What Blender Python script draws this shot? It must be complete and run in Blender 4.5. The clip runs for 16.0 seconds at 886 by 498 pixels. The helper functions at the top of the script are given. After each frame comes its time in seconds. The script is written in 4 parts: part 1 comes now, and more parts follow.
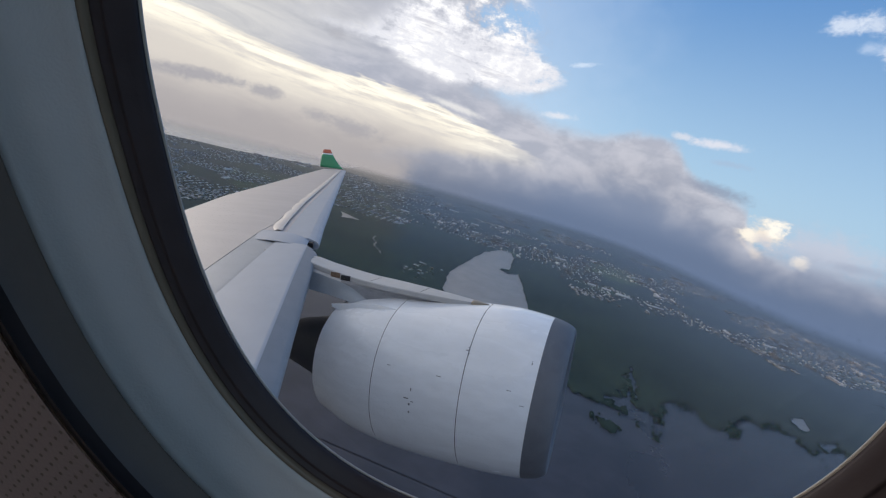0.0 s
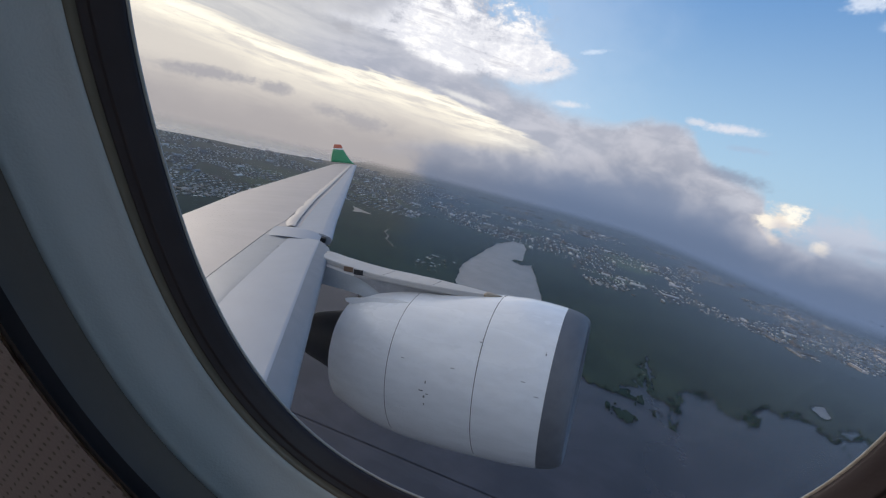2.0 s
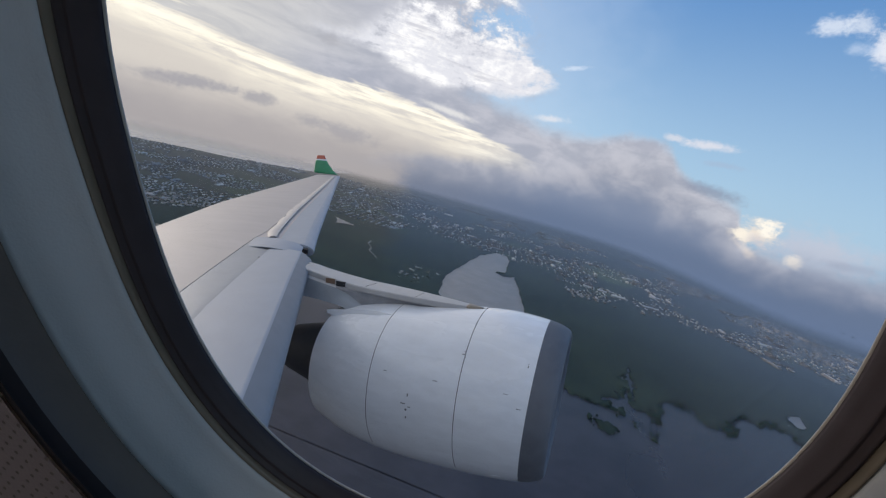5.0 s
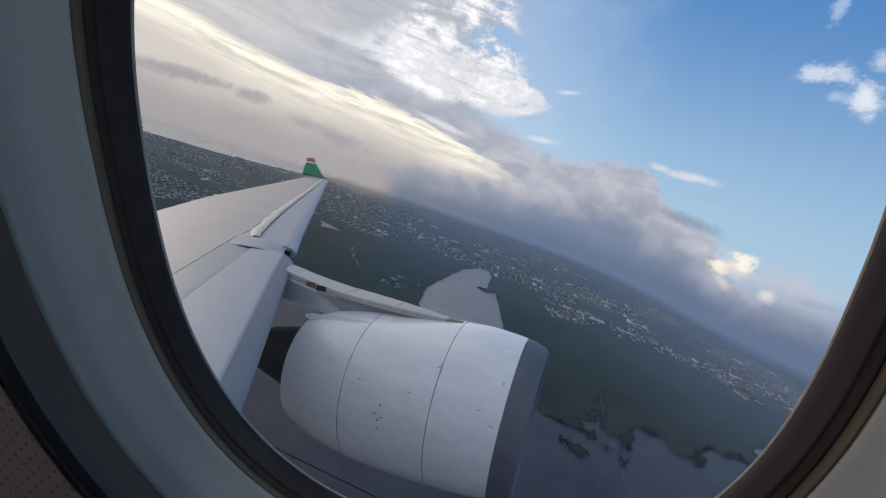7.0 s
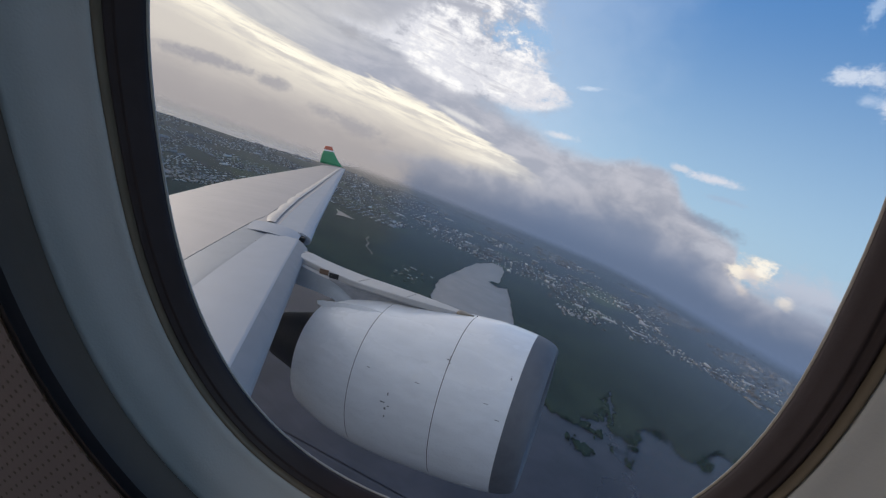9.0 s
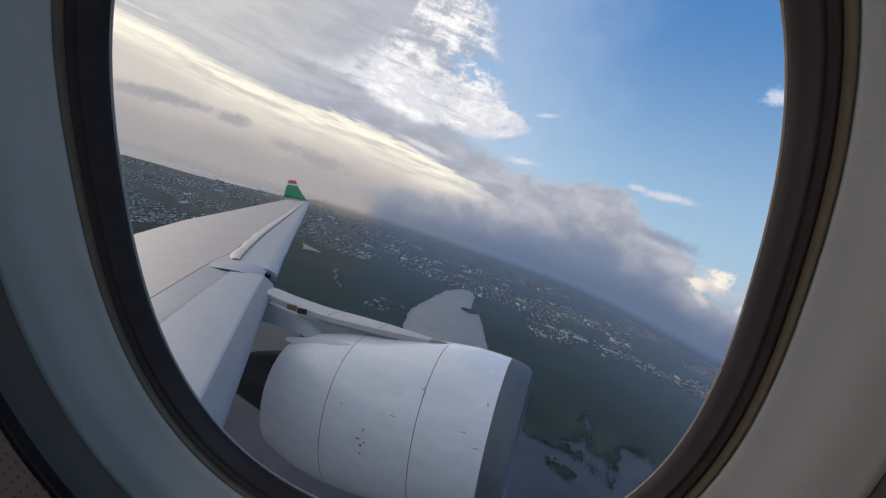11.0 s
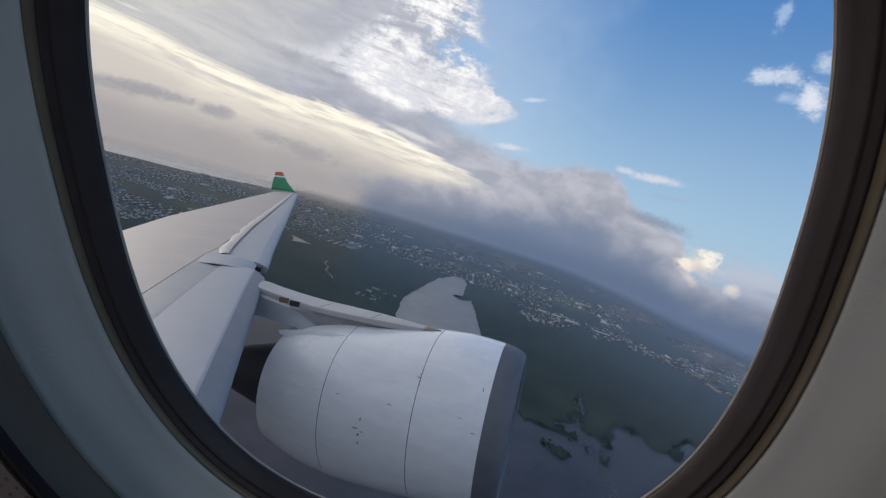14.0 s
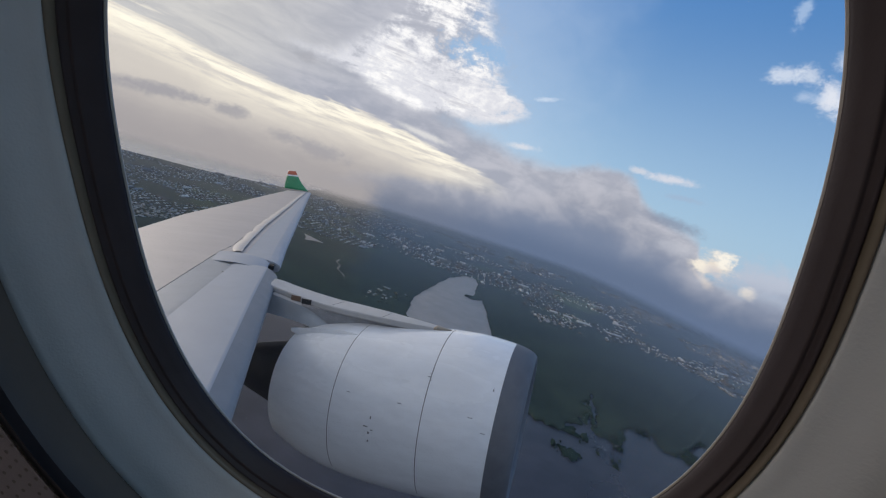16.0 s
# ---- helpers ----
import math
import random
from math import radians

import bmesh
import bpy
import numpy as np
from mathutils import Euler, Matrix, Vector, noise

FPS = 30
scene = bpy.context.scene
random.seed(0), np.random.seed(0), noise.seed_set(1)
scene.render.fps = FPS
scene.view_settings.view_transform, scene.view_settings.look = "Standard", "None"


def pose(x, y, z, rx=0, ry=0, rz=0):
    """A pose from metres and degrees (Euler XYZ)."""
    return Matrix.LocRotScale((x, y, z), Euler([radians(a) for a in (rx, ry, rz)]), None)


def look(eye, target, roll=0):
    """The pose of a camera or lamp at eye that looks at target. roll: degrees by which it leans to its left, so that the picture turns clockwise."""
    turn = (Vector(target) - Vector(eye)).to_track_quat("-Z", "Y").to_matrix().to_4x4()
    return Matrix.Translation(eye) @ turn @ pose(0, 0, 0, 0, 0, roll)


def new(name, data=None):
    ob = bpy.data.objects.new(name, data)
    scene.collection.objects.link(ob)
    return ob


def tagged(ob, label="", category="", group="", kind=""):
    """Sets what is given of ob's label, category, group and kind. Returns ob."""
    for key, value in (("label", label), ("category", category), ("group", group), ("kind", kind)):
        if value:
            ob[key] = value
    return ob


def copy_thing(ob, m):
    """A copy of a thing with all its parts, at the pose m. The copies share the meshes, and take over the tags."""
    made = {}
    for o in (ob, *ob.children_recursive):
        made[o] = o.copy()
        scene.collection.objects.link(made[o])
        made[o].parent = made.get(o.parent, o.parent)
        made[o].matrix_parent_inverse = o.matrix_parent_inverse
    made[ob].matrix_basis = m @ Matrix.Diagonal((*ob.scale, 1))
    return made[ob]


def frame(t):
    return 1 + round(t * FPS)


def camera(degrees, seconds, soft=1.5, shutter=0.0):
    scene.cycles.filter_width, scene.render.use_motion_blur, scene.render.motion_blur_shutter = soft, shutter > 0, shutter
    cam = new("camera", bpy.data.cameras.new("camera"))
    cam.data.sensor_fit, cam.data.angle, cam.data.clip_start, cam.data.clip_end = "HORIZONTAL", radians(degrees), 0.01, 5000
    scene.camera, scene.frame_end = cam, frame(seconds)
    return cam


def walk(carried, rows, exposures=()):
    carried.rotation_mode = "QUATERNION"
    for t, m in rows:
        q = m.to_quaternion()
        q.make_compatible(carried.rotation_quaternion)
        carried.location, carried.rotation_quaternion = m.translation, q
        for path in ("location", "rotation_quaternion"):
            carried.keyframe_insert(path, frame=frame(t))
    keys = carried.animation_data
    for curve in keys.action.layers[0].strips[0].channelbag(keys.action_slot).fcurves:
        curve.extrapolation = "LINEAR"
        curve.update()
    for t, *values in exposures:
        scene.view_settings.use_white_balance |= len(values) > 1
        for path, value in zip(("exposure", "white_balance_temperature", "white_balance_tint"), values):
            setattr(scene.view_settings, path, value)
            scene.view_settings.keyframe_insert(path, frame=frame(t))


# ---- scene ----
# The airliner's own axes: x to its nose, y out over the port wing, z to its roof, in metres.
# It climbs nose up over the coast, so its axes are turned against the level ground.
ALTITUDE = 330.0
AIRLINER = Matrix(((0.98142, 0.00377, -0.19181, 0.0),
                   (0.0, 0.99981, 0.01964, 0.0),
                   (0.19185, -0.01928, 0.98124, ALTITUDE),
                   (0.0, 0.0, 0.0, 1.0)))
cam = camera(88.0, 16.0, 1.2)
# seconds; place in the airliner's axes; degrees of heading, pitch and roll
ROWS = [
    (0, 0.0000, 0.0000, 0.0000, -19.95, -6.67, 5.65),
    (0.5, 0.0020, -0.0010, 0.0012, -20.65, -6.87, 5.19),
    (1, 0.0009, -0.0005, -0.0003, -20.41, -6.89, 5.57),
    (1.5, 0.0007, 0.0007, 0.0010, -20.64, -7.25, 5.68),
    (2, 0.0044, 0.0038, 0.0032, -21.39, -7.73, 4.38),
    (2.5, 0.0030, -0.0007, 0.0034, -20.15, -6.89, 5.91),
    (3, 0.0065, 0.0018, 0.0024, -20.29, -6.65, 4.75),
    (3.5, 0.0054, -0.0006, 0.0039, -19.91, -6.27, 5.06),
    (4, 0.0059, -0.0006, 0.0043, -19.57, -6.29, 4.83),
    (6.5, 0.0228, -0.0094, 0.0095, -18.25, -4.86, 6.10),
    (7, 0.0139, -0.0127, 0.0073, -17.60, -4.39, 9.06),
    (7.5, 0.0084, -0.0114, 0.0065, -18.18, -5.50, 11.20),
    (8, 0.0122, -0.0094, 0.0083, -19.21, -6.50, 11.13),
    (10.5, 0.0286, -0.0234, 0.0029, -17.55, -2.33, 10.14),
    (11, 0.0299, -0.0242, 0.0026, -15.90, -1.48, 8.47),
    (11.5, 0.0302, -0.0213, 0.0042, -16.03, -2.20, 8.42),
    (12, 0.0285, -0.0250, 0.0003, -15.60, -1.69, 9.14),
    (12.5, 0.0232, -0.0235, -0.0031, -16.56, -1.89, 9.09),
    (13, 0.0154, -0.0210, -0.0011, -16.04, -2.66, 9.86),
    (13.5, 0.0198, -0.0173, 0.0003, -15.13, -2.45, 7.09),
    (14, 0.0185, -0.0159, 0.0011, -14.56, -2.83, 6.81),
    (14.5, 0.0197, -0.0160, 0.0017, -15.02, -2.85, 6.34),
    (15, 0.0208, -0.0159, 0.0021, -15.28, -2.84, 6.30),
    (15.5, 0.0209, -0.0168, 0.0015, -15.21, -2.60, 6.39),
    (16, 0.0200, -0.0169, 0.0019, -15.95, -3.05, 7.16),
]
walk(cam, [(t, AIRLINER @ pose(x, y, z, 90 + pitch, 0, -yaw) @ pose(0, 0, 0, 0, 0, roll))
           for t, x, y, z, yaw, pitch, roll in ROWS], [(0.0, 0.22, 6310, 12), (4.0, 0.18, 6310, 12), (8.0, 0.10, 6310, 12), (16.0, 0.06, 6310, 12)])


# ---------------------------------------------------------------- node helpers
class Nodes:
    """A small builder of node trees: arithmetic on sockets and plain numbers."""

    def __init__(self, tree):
        self.tree = tree
        tree.nodes.clear()

    def node(self, kind, **values):
        n = self.tree.nodes.new(kind)
        for key, value in values.items():
            setattr(n, key, value)
        return n

    def put(self, socket, value):
        if isinstance(value, bpy.types.NodeSocket):
            self.tree.links.new(value, socket)
        elif value is not None:
            socket.default_value = value

    def math(self, op, a, b=None, c=None, clamp=False):
        n = self.node("ShaderNodeMath", operation=op, use_clamp=clamp)
        for socket, value in zip(n.inputs, (a, b, c)):
            self.put(socket, value)
        return n.outputs[0]

    def add(self, a, b):
        return self.math("ADD", a, b)

    def sub(self, a, b):
        return self.math("SUBTRACT", a, b)

    def mul(self, a, b, clamp=False):
        return self.math("MULTIPLY", a, b, clamp=clamp)

    def smooth(self, x, lo, hi, out_lo=0.0, out_hi=1.0):
        n = self.node("ShaderNodeMapRange", interpolation_type="SMOOTHSTEP")
        for i, value in enumerate((x, lo, hi, out_lo, out_hi)):
            self.put(n.inputs[i], value)
        return n.outputs[0]

    def xyz(self, v):
        n = self.node("ShaderNodeSeparateXYZ")
        self.put(n.inputs[0], v)
        return n.outputs

    def vec(self, x, y, z):
        n = self.node("ShaderNodeCombineXYZ")
        for socket, value in zip(n.inputs, (x, y, z)):
            self.put(socket, value)
        return n.outputs[0]

    def noise(self, vector, scale, detail=4.0, rough=0.55, distort=0.0):
        n = self.node("ShaderNodeTexNoise")
        self.put(n.inputs["Vector"], vector)
        n.inputs["Scale"].default_value = scale
        n.inputs["Detail"].default_value = detail
        n.inputs["Roughness"].default_value = rough
        n.inputs["Distortion"].default_value = distort
        return n.outputs["Fac"]

    def mix(self, fac, a, b):
        n = self.node("ShaderNodeMix", data_type="RGBA")
        self.put(n.inputs[0], fac)
        for socket, value in ((n.inputs[6], a), (n.inputs[7], b)):
            self.put(socket, (*value, 1.0) if isinstance(value, tuple) and len(value) == 3 else value)
        return n.outputs[2]

    def bump(self, height, strength, distance):
        n = self.node("ShaderNodeBump")
        n.inputs["Strength"].default_value = strength
        n.inputs["Distance"].default_value = distance
        self.put(n.inputs["Height"], height)
        return n.outputs[0]


# ---------------------------------------------------------------- sky and sun
SUN_AZ, SUN_EL = -64.0, 13.0      # degrees from straight out over the wing, and above the horizon


def make_sky():
    world = bpy.data.worlds.new("sky")
    scene.world = world
    world.use_nodes = True
    k = Nodes(world.node_tree)
    way = k.node("ShaderNodeTexCoord").outputs["Generated"]
    x, y, z = k.xyz(way)
    az = k.mul(k.math("ARCTAN2", x, y), 180 / math.pi)
    el = k.mul(k.math("ARCSINE", z), 180 / math.pi)
    # noises over the dome, in degrees: round lumps, and streaks drawn out along the horizon
    lumps = k.vec(az, k.mul(el, 1.35), 0.0)
    drawn = k.vec(k.mul(az, 0.34), k.mul(el, 1.25), 5.0)
    thread = k.vec(k.mul(az, 0.22), k.add(k.mul(el, 2.4), k.mul(az, 0.10)), 9.0)

    def noise_at(chart, scale, detail=5, rough=0.58, distort=0.0):
        return k.sub(k.noise(chart, scale, detail, rough, distort), 0.5)

    big = noise_at(lumps, 0.075)
    mid = noise_at(lumps, 0.24, 6, 0.56, 0.3)
    small = noise_at(lumps, 0.75, 5, 0.58, 0.4)
    tiny = noise_at(lumps, 2.1, 4, 0.6, 0.3)
    streak = noise_at(drawn, 0.34, 6, 0.6, 0.5)
    silk = noise_at(thread, 0.55, 6, 0.6, 0.3)
    ew = k.add(el, k.add(k.mul(mid, 1.8), k.mul(small, 0.9)))
    es = k.add(el, k.add(k.mul(streak, 3.0), k.mul(silk, 2.2)))

    def cloud(col, colour, mask):
        return k.mix(k.mul(mask, 1.0, clamp=True), col, colour)

    def along(table, a=az):
        """A soft height over azimuth through a few points."""
        lo, hi = table[0][0], table[-1][0]
        low, high = min(v for _, v in table) - 0.5, max(v for _, v in table) + 0.5
        n = k.node("ShaderNodeFloatCurve")
        c = n.mapping.curves[0]
        pts = [((p - lo) / (hi - lo), (v - low) / (high - low)) for p, v in table]
        c.points[0].location, c.points[1].location = pts[0], pts[-1]
        for p in pts[1:-1]:
            c.points.new(*p)
        n.mapping.update()
        k.put(n.inputs["Value"], k.math("MULTIPLY_ADD", a, 1 / (hi - lo), -lo / (hi - lo), clamp=True))
        return k.math("MULTIPLY_ADD", n.outputs[0], high - low, low)

    def blob(a0, e0, ra, re, lean=0.0, rough=1.0, soft=0.5):
        """A ragged patch of cloud at azimuth a0, elevation e0; lean: rise per degree of azimuth."""
        da = k.mul(k.sub(az, a0), 1 / ra)
        de = k.mul(k.sub(k.sub(el, e0), k.mul(k.sub(az, a0), lean)), 1 / re)
        r = k.math("SQRT", k.add(k.mul(da, da), k.mul(de, de)))
        r = k.add(r, k.add(k.mul(tiny, 0.8 * rough), k.add(k.mul(small, 1.7 * rough), k.mul(mid, 1.1 * rough))))
        return k.smooth(r, 1.0 + soft * 0.4, 1.0 - soft, 0.0, 1.0)

    # clear sky, paler towards the horizon
    clear = k.node("ShaderNodeTexSky", sky_type="NISHITA", sun_disc=False, sun_elevation=radians(SUN_EL),
                   sun_rotation=radians(SUN_AZ))
    clear.air_density, clear.dust_density, clear.ozone_density = 1.0, 1.0, 2.0
    sky = k.node("ShaderNodeVectorMath", operation="SCALE")
    k.put(sky.inputs[0], clear.outputs[0])
    sky.inputs[3].default_value = 0.10
    blue = k.mix(k.smooth(el, 1.0, 30.0), (0.40, 0.59, 0.76), (0.085, 0.25, 0.56))
    col = k.mix(0.8, sky.outputs[0], blue)
    # broken white cloud, added out of view opposite the window to brighten the engine
    col = cloud(col, k.mix(k.smooth(mid, -0.15, 0.15), (0.50, 0.55, 0.63), (0.74, 0.78, 0.84)), k.mul(0.62, k.mul(k.mul(k.smooth(az, 50.0, 100.0), k.smooth(el, 75.0, 40.0)), k.smooth(k.add(mid, big), -0.16, 0.10))))
    # thin veil that whitens the blue beside the high cloud
    col = cloud(col, (0.56, 0.66, 0.78), k.mul(k.smooth(k.add(az, k.mul(mid, 10.0)), 4.0, -17.0), 0.40))
    # the high grey sheet; clear sky begins along a ragged edge
    rim = along([(-2.0, -9.0), (6.0, -12.0), (8.6, -13.5), (10.4, -10.3), (12.0, -10.6), (14.0, -14.0), (17.0, -15.0), (20.0, -17.0), (26.0, -19.0), (40.0, -24.0), (70.0, -40.0)], el)
    inner = k.sub(rim, k.add(az, k.add(k.mul(streak, 7.0), k.add(k.mul(mid, 5.0), k.mul(small, 3.2)))))
    sheet_tone = k.mix(k.smooth(k.add(streak, k.mul(big, 0.7)), -0.22, 0.22), (0.395, 0.41, 0.465), (0.52, 0.525, 0.565))
    sheet_tone = k.mix(k.smooth(az, -26.0, -50.0), sheet_tone, k.mix(k.smooth(streak, -0.2, 0.2), (0.49, 0.485, 0.485), (0.65, 0.63, 0.59)))
    thick = k.smooth(k.add(k.mul(inner, 0.06), k.add(k.mul(mid, 1.1), k.mul(streak, 0.8))), -0.12, 0.42)
    col = cloud(col, sheet_tone, k.math("MAXIMUM", thick, k.smooth(inner, 10.0, 17.0)))
    # the bright white broken patch under the sheet's edge
    foot = along([(-60.0, 10.4), (-38.0, 9.9), (-33.0, 9.7), (-28.0, 8.7), (-23.4, 8.0), (-18.5, 8.2), (-15.0, 8.6), (-10.5, 10.4), (-6.0, 12.0)])
    head = along([(-60.0, 8.0), (-39.0, 10.0), (-34.0, 11.4), (-31.0, 14.0), (-28.0, 18.0), (-25.0, 26.0), (-6.0, 30.0)])
    patch = k.mul(k.smooth(k.sub(k.add(el, k.add(k.mul(streak, 1.2), k.mul(small, 1.0))), foot), -0.3, 0.9), k.smooth(k.sub(head, k.add(el, k.add(k.mul(streak, 6.0), k.mul(mid, 4.0)))), -1.5, 2.0))
    lumpy = k.add(k.mul(streak, 1.5), k.add(k.mul(mid, 1.3), k.add(k.mul(small, 0.45), k.mul(tiny, 0.35))))
    low_dense = k.smooth(el, 17.5, 10.0, 0.04, 0.36)
    white = k.mul(patch, k.smooth(k.add(lumpy, low_dense), -0.16, 0.22))
    white = k.mul(white, k.smooth(inner, -0.4, 1.6))
    hole = k.mul(blob(-18.5, 15.8, 3.6, 1.7, 0.0, 1.3, 0.7), k.smooth(lumpy, 0.22, -0.02))
    col = cloud(col, (0.30, 0.48, 0.70), k.mul(hole, 0.8))
    col = cloud(col, k.mix(k.smooth(lumpy, -0.12, 0.26), (0.74, 0.735, 0.755), (1.0, 0.975, 0.93)), k.mul(white, k.sub(1.0, k.mul(hole, 0.7))))
    col = cloud(col, (0.56, 0.555, 0.59), k.mul(k.mul(white, k.smooth(k.add(silk, k.mul(mid, 0.7)), 0.07, 0.24)), 0.75))
    # the lit upper side of the long bank over the land
    roof = along([(-60.0, 8.6), (-38.0, 9.0), (-28.0, 8.4), (-20.0, 8.1), (-13.0, 7.7), (-7.1, 6.6), (-2.4, 7.3), (1.3, 8.1), (4.0, 7.6), (5.6, 5.8), (8.0, 4.4), (12.3, 3.1), (13.2, 1.2), (15.0, -0.4), (19.0, -0.8), (40.0, 0.4)])
    under = k.sub(roof, ew)
    bank = k.smooth(under, -0.7, k.smooth(az, -22.0, 0.0, 2.2, 1.1))
    lit = k.mix(k.smooth(k.add(mid, k.mul(streak, 0.8)), -0.16, 0.18), (0.385, 0.40, 0.455), (0.51, 0.51, 0.55))
    rim_light = k.mul(k.smooth(k.math("ABSOLUTE", k.sub(under, 0.35)), 0.7, 0.0), k.smooth(small, -0.08, 0.14))
    col = cloud(col, lit, k.mul(bank, k.smooth(az, -46.0, -30.0)))
    col = cloud(col, (0.66, 0.64, 0.66), k.mul(k.mul(rim_light, bank), k.smooth(az, -22.0, -14.0, 0.0, 0.3)))
    # the band lit warm by the low sun: a sharp upper edge, and a glow that fades downwards into the haze
    crest = along([(-75.0, 9.5), (-54.4, 7.5), (-50.0, 7.0), (-45.6, 6.2), (-37.2, 5.4), (-29.3, 5.6), (-20.7, 4.7), (-14.0, 3.4), (-8.0, 1.9), (20.0, -2.0)])
    depth = k.sub(crest, es)
    fade = k.smooth(k.add(az, k.mul(silk, 6.0)), -7.0, -21.0)
    glow = k.mul(k.smooth(depth, -0.25, 0.55), fade)
    col = cloud(col, k.mix(k.smooth(depth, 0.6, 4.6), (0.93, 0.855, 0.70), (0.655, 0.60, 0.525)), k.mul(glow, 0.96))
    ray = k.mul(k.mul(k.smooth(depth, -0.1, 0.5), k.smooth(depth, 2.4, 0.7)), k.smooth(k.add(silk, k.mul(mid, 0.5)), -0.14, 0.12))
    col = cloud(col, (1.06, 0.985, 0.80), k.mul(k.mul(ray, fade), 0.95))
    col = cloud(col, (0.90, 0.84, 0.70), k.mul(k.mul(k.smooth(silk, 0.05, 0.2), k.mul(k.smooth(depth, -3.2, -1.4), k.smooth(depth, 0.2, -1.0))), k.smooth(az, -36.0, -50.0, 0.0, 0.6)))
    gap = k.mul(k.mul(k.smooth(depth, -0.4, 0.4), k.smooth(depth, 4.6, 2.2)), k.smooth(k.add(silk, k.mul(streak, 0.6)), 0.02, -0.20))
    col = cloud(col, (0.585, 0.55, 0.515), k.mul(k.mul(gap, fade), 0.7))
    # thin bright threads over the grey wedge
    col = cloud(col, (0.86, 0.83, 0.76), k.mul(blob(-21.5, 5.6, 3.6, 0.42, -0.10, 0.5, 0.7), 0.6))
    # the warm haze over the sea
    murk = k.mix(k.smooth(k.add(streak, big), -0.2, 0.2), (0.395, 0.365, 0.36), (0.475, 0.435, 0.41))
    low = k.mul(k.smooth(k.add(el, k.mul(streak, 2.4)), 2.4, -2.2), k.smooth(k.add(az, k.mul(mid, 8.0)), -16.0, -30.0))
    col = cloud(col, murk, k.mul(low, 0.92))
    # dark scraps of low cloud before the band
    for a0, e0, ra, re, lean, amount in ((-49.5, 0.9, 5.5, 0.75, 0.10, 0.85), (-42.8, 1.2, 2.3, 0.75, 0.02, 0.75), (-36.8, 0.3, 1.8, 0.7, 0.0, 0.65), (-32.4, 0.0, 3.4, 1.0, -0.03, 0.75), (-36.5, 9.4, 1.4, 0.6, 0.0, 0.35)):
        col = cloud(col, (0.345, 0.335, 0.355), k.mul(blob(a0, e0, ra, re, lean, 0.9, 0.8), amount))
    aft = k.smooth(k.add(az, k.mul(big, 8.0)), -4.0, -26.0)
    # the bank's near, darker front, heaped at its top
    brow = along([(-60.0, -4.0), (-32.0, -2.0), (-28.0, -0.4), (-24.0, 0.4), (-20.5, 1.2), (-15.5, 2.1), (-10.0, 2.8), (-5.0, 4.4), (-1.0, 5.9), (3.0, 6.3), (6.0, 4.2), (9.0, 3.8), (12.5, 2.4), (13.5, 0.2), (16.0, -1.4), (22.0, -1.2), (40.0, -0.6)])
    front = k.sub(k.sub(brow, 0.5), k.add(ew, k.mul(big, 2.4)))
    heap = k.smooth(front, -0.3, k.smooth(az, -20.0, 0.0, 1.5, 2.4))
    deep = k.mix(k.smooth(k.add(front, k.mul(streak, 3.0)), 1.2, 7.2), k.mix(k.smooth(mid, -0.13, 0.13), (0.34, 0.355, 0.41), (0.455, 0.455, 0.495)), k.mix(aft, (0.165, 0.21, 0.30), (0.265, 0.28, 0.325)))
    col = cloud(col, deep, k.mul(heap, 0.9))
    col = cloud(col, (0.255, 0.285, 0.36), k.mul(blob(9.2, 4.1, 3.8, 0.75, -0.12, 0.6, 0.8), 0.75))
    col = cloud(col, (0.33, 0.35, 0.42), k.mul(blob(1.5, 7.2, 3.0, 0.8, 0.0, 0.8, 0.9), 0.5))
